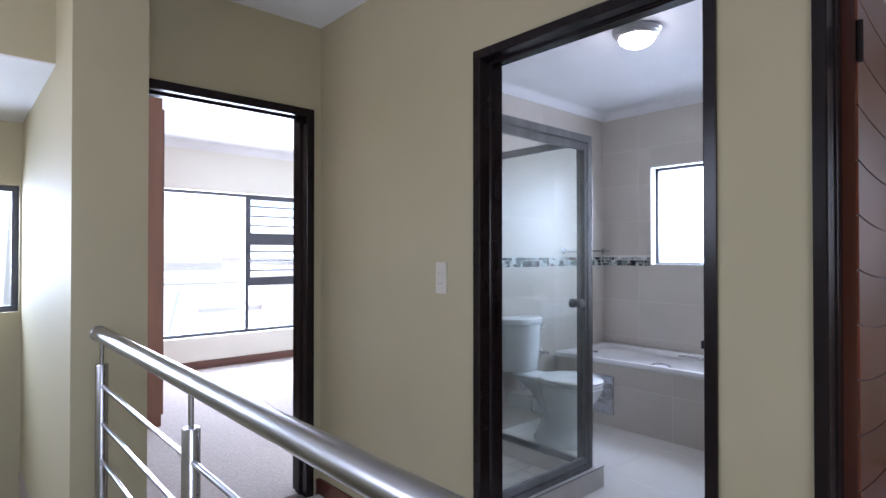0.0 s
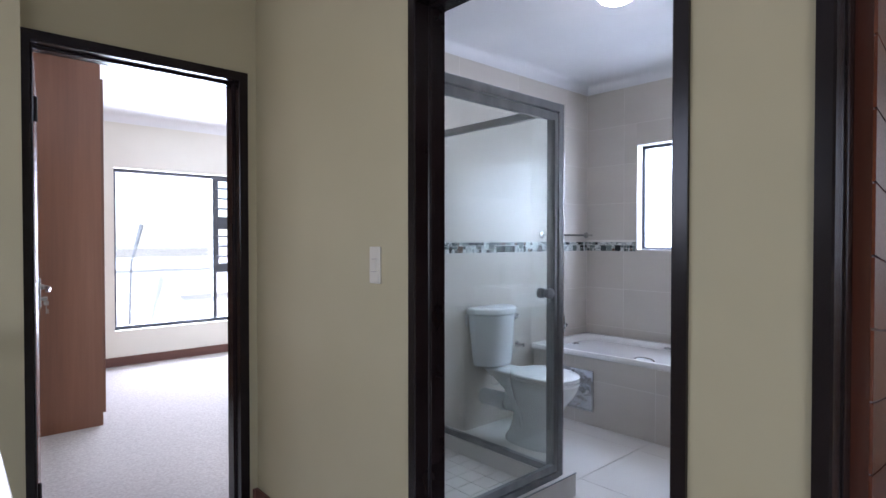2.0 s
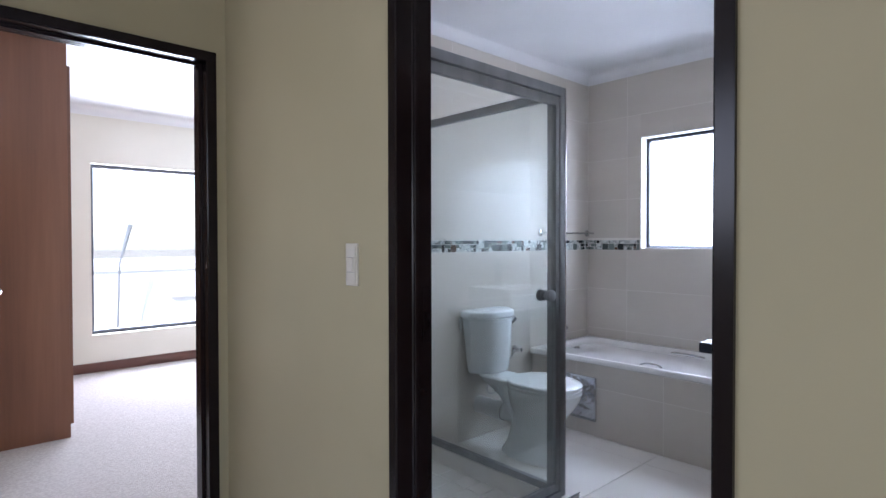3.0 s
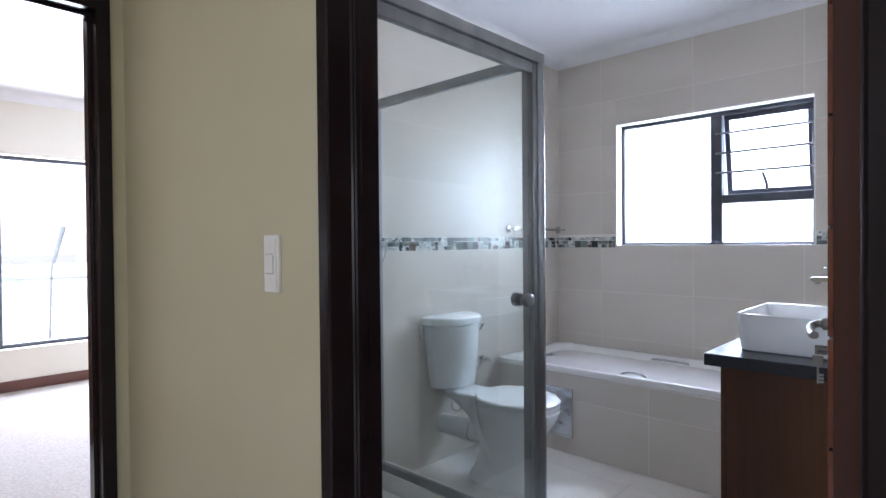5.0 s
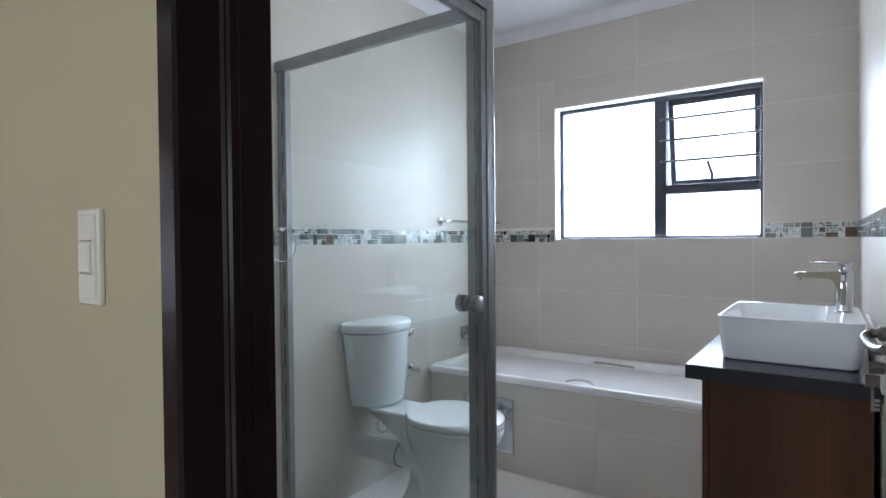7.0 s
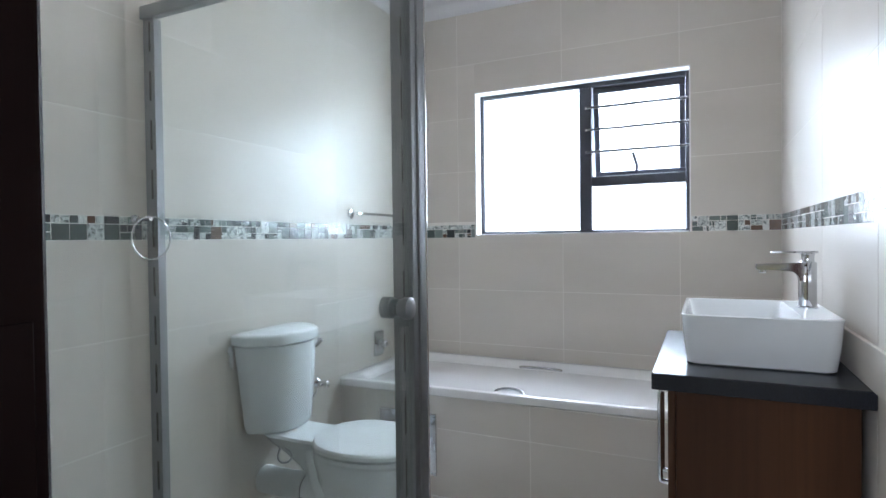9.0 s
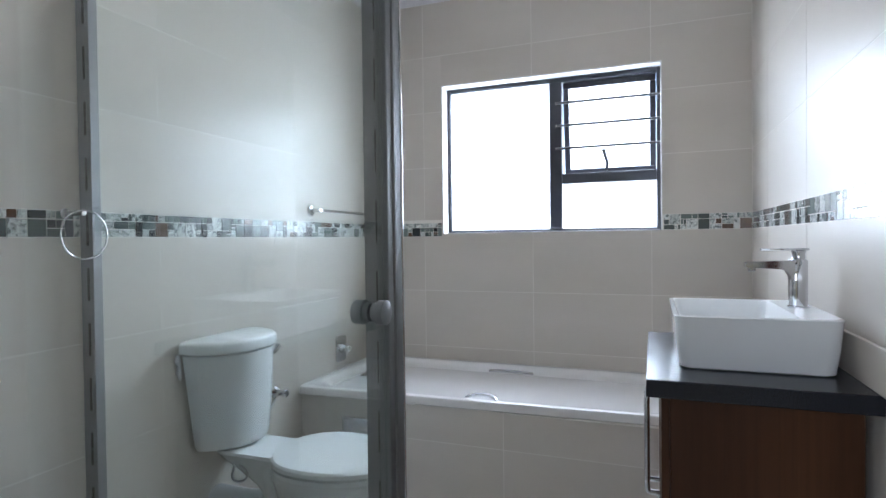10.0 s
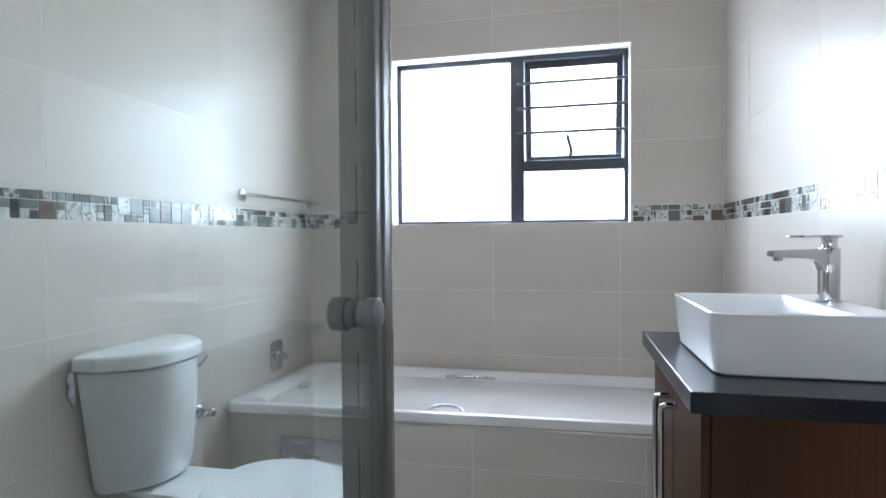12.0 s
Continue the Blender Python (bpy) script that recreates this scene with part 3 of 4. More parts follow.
part("transom", B(1.048, 1.80, -0.004, 0.045, 0.555, 0.635, 0.003), winpaint, wd)
for a, b, c, d in ((0.035, 1.008, 0.035, 1.625), (1.048, 1.80, 0.035, 0.555), (1.048, 1.80, 0.635, 1.075), (1.048, 1.80, 1.17, 1.625), (1.84, 2.765, 0.035, 1.625)):
    part("pane", B(a, b, 0.020, 0.024, c, d), windowglass, wd)
for c, d in ((0.635, 1.075), (1.170, 1.625)):
    f = bmesh.new()
    bars(f, 1.049, 1.799, c, d, 0.024, lambda p, q, r, t_: box(f, p, q, 0.002, 0.018, r, t_, 0.002))
    part("sash_frame", f, winpaint, wd)
for z in (0.740, 0.855, 0.970, 1.285, 1.40, 1.515):
    part("burglar_bar", T([(1.035, -0.02, z), (1.81, -0.02, z)], 0.0105, 8), winpaint, wd, "thin dark steel bar", smooth=True)

wst = thing("window_stairs", (-0.75, 4.76, 0.95), 0, "charcoal framed stairwell window", kind="structure")
f = bmesh.new()
bars(f, 0, 1.202, 0, 0.76, 0.035, lambda a, b, c, d: box(f, a, b, 0, 0.04, c, d, 0.003))
part("window_frame", f, winpaint, wst)
part("mullion", B(0.58, 0.62, 0, 0.04, 0.035, 0.725, 0.003), winpaint, wst)
part("pane", B(0.035, 0.58, 0.018, 0.022, 0.035, 0.725), windowglass, wst)
part("pane", B(0.62, 1.167, 0.018, 0.022, 0.035, 0.725), windowglass, wst)

# ---- stair railing ----
rl = thing("stair_railing", (0.55, 2.9, 0), 0, "brushed stainless steel stair railing ending at the khaki pier", "railing")
part("handrail", T([(0, 0.018, 1.0), (0, -0.5, 1.0), (0, -1.2, 1.0), (0, -1.93, 1.0)], 0.0255, 28), steel, rl, smooth=True)
part("wall_flange", lathe(bmesh.new(), [(0.029, 0.019), (0.029, 0.016), (0.026, 0.012)], (0, 0, 1.0), "Y", 24), steel, rl, smooth=True)
for y in (-0.045, -1.030, -1.90):
    p = part("post", lathe(bmesh.new(), [(0.0205, 0.0), (0.0205, 0.893), (0.0185, 0.897)], (0, y, 0), "Z", 24), steelpost, rl, smooth=True)
    part("post_pin", T([(0, y, 0.895), (0, y, 0.978)], 0.0065, 12), steelpost, p, smooth=True)
    part("base_flange", lathe(bmesh.new(), [(0.045, 0.0), (0.045, 0.006), (0.024, 0.012)], (0, y, 0), "Z", 24), steelpost, p, smooth=True)
for z in (0.820, 0.685, 0.550, 0.415, 0.280, 0.145):
    for a, b in ((-0.045, -1.030), (-1.030, -1.90)):
        part("rail_rod", T([(-0.0, a - 0.018, z), (-0.0, b + 0.018, z)], 0.0065, 12), steel, rl, smooth=True)

# ---- wardrobe ----
wa = thing("wardrobe", (0.606, 5.04, 0.004), 0, "tall brown laminate wardrobe standing on the bedroom carpet", "wardrobe")
part("side_panel", B(0.0, 0.725, 0.0, 0.018, 0.0, 2.555, 0.001, 1), wardrobewood, wa)
part("body", B(0.0, 0.715, 0.0185, 1.80, 0.0, 2.555, 0.001, 1), wardrobewood, wa)
for k in range(4):
    part("wardrobe_door", B(0.726, 0.744, 0.012 + 0.445 * k, 0.454 + 0.445 * k, 0.085, 2.39, 0.0015, 1), wardrobewood, wa)

# ---- bath ----
tub = thing("bathtub", (4.18, 2.29, 0), 0, "white built-in bathtub with tiled front", "bathtub")
x0, x1, y0, y1 = -0.378, 0.368, -0.983, 0.988
rings = [rrect(x0 + 0.006, x1, y0, y1, 0.469, 0.02, 6), rrect(x0, x1, y0, y1, 0.473, 0.02, 6), rrect(x0, x1, y0, y1, 0.497, 0.025, 6), rrect(x0 + 0.004, x1 - 0.003, y0 + 0.003, y1 - 0.003, 0.506, 0.025, 6),
         rrect(x0 + 0.014, x1 - 0.010, y0 + 0.01, y1 - 0.01, 0.510, 0.025, 6), rrect(x0 + 0.045, x1 - 0.038, y0 + 0.055, y1 - 0.045, 0.508, 0.10, 6), rrect(x0 + 0.058, x1 - 0.050, y0 + 0.070, y1 - 0.058, 0.502, 0.11, 6),
         rrect(x0 + 0.070, x1 - 0.062, y0 + 0.09, y1 - 0.072, 0.487, 0.12, 6), rrect(x0 + 0.082, x1 - 0.074, y0 + 0.115, y1 - 0.088, 0.450, 0.12, 6), rrect(x0 + 0.10, x1 - 0.09, y0 + 0.17, y1 - 0.115, 0.36, 0.11, 6), rrect(x0 + 0.12, x1 - 0.11, y0 + 0.26, y1 - 0.14, 0.22, 0.13, 6),
         rrect(x0 + 0.15, x1 - 0.14, y0 + 0.34, y1 - 0.17, 0.155, 0.14, 6), rrect(x0 + 0.21, x1 - 0.20, y0 + 0.42, y1 - 0.24, 0.135, 0.10, 6)]
rings = [[(x + (0.075 * max(0.0, (0.15 - y) / 1.1) ** 2 if x < -0.15 else 0.0), y, z) for x, y, z in ring] for ring in rings]
part("tub", loft(bmesh.new(), rings), acrylic, tub, smooth=True)
part("overflow", lathe(bmesh.new(), [(0.034, 0.010), (0.034, -0.012), (0.029, -0.018), (0.027, -0.030), (0.012, -0.033)], (0.04, 0.868, 0.447), "Y", 28), chrome, tub, "round chrome overflow", smooth=True)

part("overflow_centre", lathe(bmesh.new(), [(0.013, -0.0334), (0.013, -0.0365), (0.010, -0.038)], (0.04, 0.868, 0.447), "Y", 20), dark, tub, "dark overflow centre", smooth=True)


def grip(x, y0, y1, lean):
    pts = []
    for k in range(17):
        u = k / 16
        h = math.sin(math.pi * u) ** 0.45
        pts.append((x + lean * 0.035 * h, y0 + (y1 - y0) * u, 0.496 + 0.013 * h))
    part("grip_handle", T(pts, 0.008, 12), chrome, tub, "curved chrome grip handle", smooth=True)


grip(0.225, 0.015, 0.235, -1.0)
grip(-0.285, 0.06, 0.20, 1.0)
ap = part("wall_bath_apron", B(3.8418, 3.868, BY0 - 0.007, BY1 + 0.007, -0.007, 0.4685), grout, None, "cream tiled bath front", kind="structure")
pn = thing("access_panel", (3.838, 2.905, 0.10), 0, "polished stainless access panel on the tiled bath front", "access panel")
part("cover", B(-0.010, -0.001, -0.142, 0.142, 0.006, 0.272, 0.002), panelsteel, pn)
f = bmesh.new()
bars(f, -0.152, 0.152, -0.004, 0.282, 0.014, lambda a, b, c, d: box(f, -0.013, 0.0, a, b, c, d, 0.002))
part("rim", f, chrome, pn)

mx = thing("bath_mixer", (4.185, BY1, 0.612), 0, "rectangular-plated chrome bath mixer on the tiled wall above the tub", "tap")
rings = [[(x, y, z) for x, z, _ in rrect(-w, w, -h, h, 0, 0.016)] for w, h, y in ((0.047, 0.068, -0.0005), (0.047, 0.068, -0.008), (0.044, 0.065, -0.011))]
part("plate", loft(bmesh.new(), rings), chrome, mx, smooth=True)
part("lever", B(-0.030, 0.030, -0.050, -0.038, -0.006, 0.006, 0.003), chrome, mx, smooth=True)
part("cartridge", lathe(bmesh.new(), [(0.024, 0.0), (0.024, -0.018), (0.021, -0.022)], (0, -0.009, 0.0), "Y", 24), chrome, mx, smooth=True)
part("knob", lathe(bmesh.new(), [(0.017, -0.022), (0.017, -0.044), (0.013, -0.048)], (0, -0.009, 0.0), "Y", 24), chrome, mx, smooth=True)

tr = thing("towel_rail", (3.93, BY1, 1.325), 0, "slim chrome towel rail above the mosaic band", "towel rail")
for x in (0.0, 0.60):
    part("rosette", lathe(bmesh.new(), [(0.026, -0.0005), (0.026, -0.010), (0.020, -0.014)], (x, 0, 0), "Y", 28), chrome, tr, smooth=True)
    part("bracket", T([(x, -0.010, 0), (x, -0.062, 0)], 0.008, 12), chrome, tr, smooth=True)
part("rail", T([(-0.012, -0.055, 0), (0.612, -0.055, 0)], 0.0075, 14), chrome, tr, smooth=True)

rg = thing("towel_ring", (2.738, BY1, 1.262), 0, "small chrome towel ring hanging on the tiled shower wall", "towel ring")
part("rosette", lathe(bmesh.new(), [(0.015, -0.0005), (0.015, -0.008), (0.012, -0.011)], (0, 0, 0), "Y", 28), steelpost, rg, smooth=True)
part("bracket", T([(0, -0.010, 0), (0, -0.080, 0)], 0.007, 12), chrome, rg, smooth=True)
part("ring", T([(0.067 * math.sin(radians(a)), -0.080, -0.060 + 0.067 * math.cos(radians(a))) for a in range(0, 361, 10)], 0.0030, 10), chrome, rg, smooth=True)

# ---- toilet ----
wc = thing("toilet", (3.292, BY1, 0.0), 0, "white close-coupled toilet with closed lid beside the glass shower", "toilet")
prof = [(0.0, -0.445, 0.106, 0.19, 0.20), (0.02, -0.445, 0.107, 0.19, 0.20), (0.06, -0.445, 0.094, 0.172, 0.17), (0.14, -0.455, 0.090, 0.165, 0.15), (0.20, -0.465, 0.098, 0.175, 0.145), (0.28, -0.49, 0.125, 0.19, 0.16),
        (0.34, -0.51, 0.158, 0.22, 0.18), (0.385, -0.515, 0.176, 0.238, 0.19), (0.412, -0.515, 0.180, 0.245, 0.195), (0.420, -0.515, 0.176, 0.240, 0.19)]
part("bowl", loft(bmesh.new(), [egg(-0.020, cy, z, a, fr, bk) for z, cy, a, fr, bk in prof]), ceramic, wc, smooth=True)
nk = [[(x * 0.86 + 0.026, y, z) for x, y, z in rrect(-a, a, y_f, y_b, z, r, 5)] for z, a, y_f, y_b, r in
      ((0.22, 0.045, -0.42, -0.24, 0.03), (0.30, 0.060, -0.44, -0.19, 0.04), (0.35, 0.078, -0.45, -0.12, 0.05), (0.39, 0.100, -0.45, -0.06, 0.06),
       (0.418, 0.118, -0.42, -0.045, 0.06), (0.428, 0.112, -0.40, -0.05, 0.06))]
part("shelf", loft(bmesh.new(), nk), ceramic, wc, smooth=True)
part("seat", loft(bmesh.new(), [egg(-0.020, -0.51, z, a, fr, bk) for z, a, fr, bk in ((0.420, 0.178, 0.242, 0.175), (0.422, 0.183, 0.248, 0.18), (0.436, 0.184, 0.250, 0.18), (0.4405, 0.172, 0.237, 0.170))]), ceramic, wc, smooth=True)
part("lid", loft(bmesh.new(), [egg(-0.020, -0.51, z, a, fr, bk) for z, a, fr, bk in ((0.4425, 0.172, 0.237, 0.170), (0.445, 0.185, 0.251, 0.185), (0.458, 0.185, 0.251, 0.185), (0.465, 0.178, 0.243, 0.178), (0.470, 0.13, 0.19, 0.13), (0.471, 0.06, 0.1, 0.07))]), ceramic, wc, smooth=True)


def tank_ring(z, a, back, side, bulge, cx=0.016, r=0.022, n=22, p=2.6):
    """A D in plan: short sides out from the wall, rounded corners and a deeply bowed front."""
    side, bulge = side - 0.058, bulge + 0.070
    out = [(-a + 0.008, back, z), (-a, back - 0.008, z)]
    corner, front = [], []
    for k in range(6):
        q = radians(30 * k / 5)
        corner.append((a - r + r * math.cos(q), -side - r * math.sin(q)))
    x1, y1 = corner[-1]
    for k in range(1, n):
        u = 1 - 2 * k / n
        front.append((x1 * u, y1 - bulge * (1 - abs(u) ** p)))
    out += [(-x, y, z) for x, y in corner] + [(x, y, z) for x, y in reversed(front)] + [(x, y, z) for x, y in reversed(corner)]
    out += [(a, back - 0.008, z), (a - 0.008, back, z)]
    return [(x + cx, y, zz) for x, y, zz in out]


part("tank", loft(bmesh.new(), [tank_ring(0.430, 0.146, -0.03, 0.080, 0.030, 0.037, 0.03), tank_ring(0.436, 0.156, -0.02, 0.095, 0.038, 0.037, 0.03), tank_ring(0.458, 0.162, -0.015, 0.104, 0.044, 0.036, 0.03),
                                tank_ring(0.65, 0.177, -0.013, 0.122, 0.050, 0.026), tank_ring(0.782, 0.186, -0.012, 0.130, 0.052), tank_ring(0.7860, 0.176, -0.022, 0.120, 0.052)]), ceramic, wc, smooth=True)
lid_rings = [tank_ring(z, a, back, side, 0.050, r=0.018, p=3.0) for z, a, back, side in
             ((0.7875, 0.180, -0.020, 0.124), (0.7900, 0.191, -0.007, 0.137), (0.793, 0.194, -0.006, 0.140), (0.8185, 0.194, -0.006, 0.140),
              (0.8245, 0.1925, -0.007, 0.138), (0.8285, 0.1885, -0.009, 0.133), (0.8315, 0.179, -0.012, 0.122), (0.834, 0.160, -0.016, 0.104))]
part("tank_lid", loft(bmesh.new(), lid_rings), ceramic, wc, smooth=True)
part("lid_badge", lathe(bmesh.new(), [(0.0065, 0.0), (0.0065, -0.002), (0.004, -0.003)], (-0.135, -0.138, 0.806), "Y", 16), chrome, wc, "tiny round metal badge", smooth=True)
fh = part("flush_handle", lathe(bmesh.new(), [(0.014, 0.0), (0.014, -0.032), (0.010, -0.036)], (0.158, -0.105, 0.745), "Y", 20), chrome, wc, "small chrome flush lever", smooth=True)
part("flush_lever", T([(0.152, -0.143, 0.740), (0.170, -0.149, 0.750), (0.188, -0.149, 0.763)], 0.0065, 12, taper=[0.010, 0.011, 0.014]), chrome, fh, smooth=True)
part("outlet", T([(0.0, -0.44, 0.17), (0.0, -0.38, 0.205), (0.0, -0.30, 0.215), (0.0, -0.215, 0.212)], 0.05, 24, taper=[0.06, 0.056, 0.053, 0.051]), ceramic, wc, smooth=True)
part("connector", lathe(bmesh.new(), [(0.054, -0.222), (0.059, -0.218), (0.059, -0.16), (0.055, -0.155), (0.055, -0.004)], (0, 0, 0.210), "Y", 28), silicone, wc, "white plastic pan connector", smooth=True)
part("joint_ring", lathe(bmesh.new(), [(0.052, -0.225), (0.0550, -0.225), (0.0550, -0.2232), (0.052, -0.2232)], (0, 0, 0.210), "Y", 28), barpaint, wc, "grey rubber joint", smooth=True)
part("trapway", T([(-0.020, -0.27, 0.390), (-0.052, -0.31, 0.345), (-0.082, -0.36, 0.285), (-0.084, -0.40, 0.225), (-0.066, -0.42, 0.16), (-0.056, -0.43, 0.09), (-0.052, -0.43, 0.03)],
                  0.05, 20, taper=[0.030, 0.040, 0.046, 0.048, 0.050, 0.052, 0.054]), ceramic, wc, "glazed trapway bulging from the pedestal", smooth=True)
lp = [(-0.06 - 0.018 * math.cos(radians(q)), -0.165 + 0.020 * math.cos(radians(q)), 0.350 + 0.027 * math.sin(radians(q))) for q in range(100, 400, 20)]
part("supply_hose", T([(-0.03, -0.13, 0.425), (-0.05, -0.15, 0.40)] + lp + [(-0.01, -0.11, 0.40), (0.10, -0.05, 0.415), (0.24, -0.03, 0.44), (0.32, -0.03, 0.50)], 0.0045, 10), steel, wc, "thin grey flexible hose looping under the tank", smooth=True)
part("silicone_seam", T([(-0.178, -0.010, 0.788), (-0.184, -0.014, 0.768), (-0.176, -0.012, 0.750), (-0.180, -0.014, 0.728), (-0.172, -0.012, 0.700)], 0.012, 10, taper=[0.005, 0.011, 0.006, 0.010, 0.003]), silicone, wc, "untidy white sealant", smooth=True)
wall_strip = thing("tile_strip", (3.62, BY1, 0.700), 0, "proud pale glazed tile strip on the wall behind the toilet", "tile strip")
part("tile", loft(bmesh.new(), [[(x, -0.0004, 0), (x, -y, 0.0), (x, -y, 0.181), (x, -y + 0.0012 * (y > 0.002), 0.184), (x, -0.0004, 0.184)] for x, y in ((0.0, 0.0008), (0.12, 0.003), (0.545, 0.0075), (0.550, 0.0065))]), striptile, wall_strip)
vv = thing("stop_valve", (3.645, BY1, 0.520), 0, "small chrome angle valve on the wall beside the toilet", "valve")
part("body", T([(0, -0.0005, 0), (0, -0.055, 0)], 0.012, 14), chrome, vv, smooth=True)
part("wall_rosette", lathe(bmesh.new(), [(0.026, -0.0005), (0.026, -0.004), (0.018, -0.012)], (0, 0, 0), "Y", 24), chrome, vv, smooth=True)
part("side_outlet", T([(-0.001, -0.035, 0), (-0.034, -0.035, 0)], 0.009, 12), chrome, vv, smooth=True)
part("knob", lathe(bmesh.new(), [(0.017, -0.050), (0.017, -0.060), (0.012, -0.065)], (0, 0, 0), "Y", 8), chrome, vv, smooth=True)

# ---- shower ----
kb = bmesh.new()
box(kb, 1.756, 2.872, 2.237, 2.335, -0.007, 0.113, 0.003)
box(kb, 2.765, 2.872, 2.336, BY1 - 0.001, -0.007, 0.113, 0.003)
part("wall_shower_kerb", kb, kerbtile, None, "grey tiled shower kerb", kind="structure")
kt = thing("shower_kerb_trim", (2.872, 2.237, 0.113), 0, "thin pale tile trim along the shower kerb", "trim", kind="structure")
part("trim", B(-1.115, 0.0015, -0.0015, 0.004, -0.003, 0.0015), alu, kt)
fs = part("floor_shower", B(1.756, 2.764, 2.336, BY1 - 0.001, -0.007, 0.022), grout, None, "small white square tiles on the shower floor", kind="structure")

sh = thing("shower_enclosure", (2.80, 2.262, 0.1135), 0, "grey aluminium framed clear glass shower enclosure on a tiled kerb", "shower")
H = 1.840
part("corner_post", B(-0.034, -0.004, 0.003, 0.034, 0, H, 0.003), alu, sh)
part("header", B(-1.043, -0.0345, 0.0, 0.030, H - 0.042, H - 0.002, 0.002), alu, sh)
part("bottom_rail", B(-1.043, -0.0345, 0.0, 0.030, 0, 0.030, 0.002), alu, sh)
part("wall_channel", B(-1.043, -1.017, 0.002, 0.028, 0.031, H - 0.043, 0.002), alu, sh)
dr = part("shower_door", B(-0.073, -0.047, 0.004, 0.026, 0.036, H - 0.048, 0.003), alu, sh, "grey framed hinged glass shower door")
part("door_bead", T([(-0.041, 0.006, 0.033), (-0.041, 0.006, H - 0.046)], 0.0055, 10), alu, dr, smooth=True)
part("hinge_stile", B(-1.013, -0.987, 0.004, 0.026, 0.036, H - 0.048, 0.003), alu, dr)
part("top_bar", B(-0.9865, -0.0735, 0.004, 0.026, H - 0.088, H - 0.048, 0.002), alu, dr)
part("bottom_bar", B(-0.9865, -0.0735, 0.004, 0.026, 0.036, 0.072, 0.002), alu, dr)
part("door_glass", B(-0.9860, -0.0740, 0.012, 0.018, 0.0725, H - 0.0885), showerglass, dr, "clear glass")
kn = part("door_knob", lathe(bmesh.new(), [(0.020, -0.031), (0.0255, -0.028), (0.0255, -0.012), (0.020, -0.010), (0.020, -0.0005)], (-0.125, 0.012, 0.915), "Y", 32), alu, dr, "round grey door knob", smooth=True)
part("inner_knob", lathe(bmesh.new(), [(0.020, 0.0005), (0.020, 0.012), (0.0255, 0.014), (0.0255, 0.036), (0.020, 0.040)], (-0.125, 0.018, 0.915), "Y", 32), alu, kn, smooth=True)
part("post_bead", T([(-0.0015, 0.0045, 0.002), (-0.0015, 0.0045, H - 0.002)], 0.0034, 10), chrome, sh, "thin bright metal bead", smooth=True)
# side panel
DY = BY1 - 2.262
part("side_head", B(-0.030, -0.002, 0.0345, DY - 0.0005, H - 0.045, H - 0.004, 0.002), alu, sh)
part("side_sill", B(-0.030, -0.002, 0.0345, DY - 0.0005, 0, 0.035, 0.002), alu, sh)


def slotted(y0, y1, label, sw, dx=0.0):
    p = part("side_stile", B(-0.030 + dx, -0.002 + dx, y0, y1, 0.0355, H - 0.0455, 0.002), alu, sh, label)
    ym = (y0 + y1) / 2 - 0.006
    for k in range(11):
        z = 0.11 + 0.158 * k
        part("slot", B(-0.0315 + dx, -0.0295 + dx, ym - sw, ym + sw, z, z + 0.045), dark, p, "dark slot")
        part("slot", B(-0.0315 + dx, -0.0295 + dx, ym - sw, ym + sw, z + 0.049, z + 0.094), dark, p, "dark slot")


slotted(DY - 0.052, DY - 0.0005, "grey wall channel with a row of slots", 0.004, 0.012)
slotted(0.0345, 0.085, "grey stile with a row of slots", 0.0015)
part("side_glass", B(-0.019, -0.013, 0.0855, DY - 0.0625, 0.0355, H - 0.0455), showerglass, sh, "clear glass")

# ---- vanity ----
va = thing("vanity_cabinet", (3.057, 1.32, 0), 0, "dark walnut vanity cabinet with two doors beside the bath", "cabinet")
W, D = 0.598, 0.381
part("side_panel", B(0.0, 0.018, 0.0, D, 0.0, 0.8135, 0.0015, 1), vanitywood, va)
part("side_panel", B(W - 0.018, W, 0.0, D, 0.0, 0.8135, 0.0015, 1), vanitywood, va)
part("carcass", B(0.0185, W - 0.0185, 0.02, D - 0.012, 0.09, 0.8135), vanitywood, va)
part("plinth", B(0.0185, W - 0.0185, 0.02, D - 0.06, 0.0, 0.0895), vanitywood, va)
for a, b, hx in ((0.003, W / 2 - 0.0015, W / 2 - 0.045), (W / 2 + 0.0015, W - 0.003, W / 2 + 0.045)):
    d = part("door", B(a, b, D + 0.001, D + 0.019, 0.10, 0.805, 0.0015, 1), vanitywood, va)
    h = bmesh.new()
    tube(h, [(hx, D + 0.0185, 0.735), (hx, D + 0.044, 0.735), (hx, D + 0.052, 0.732), (hx, D + 0.054, 0.72), (hx, D + 0.054, 0.475), (hx, D + 0.052, 0.463), (hx, D + 0.044, 0.460), (hx, D + 0.0185, 0.460)], 0.0075, 12)
    part("bar_handle", h, chrome, d, "tall brushed steel bar handle", smooth=True)
ct = thing("worktop", (2.990, BY0, 0.814), 0, "polished black granite worktop on the vanity cabinet", "worktop")
part("slab", B(0, 0.683, 0.001, 0.448, 0, 0.041, 0.003), granite, ct)
us = thing("tile_upstand", (2.900, BY0, 0.8555), 0, "cream tiled upstand behind the black worktop", "upstand")
part("tile_strip", B(0, 0.773, 0.0005, 0.011, 0, 0.095, 0.002), tile, us)

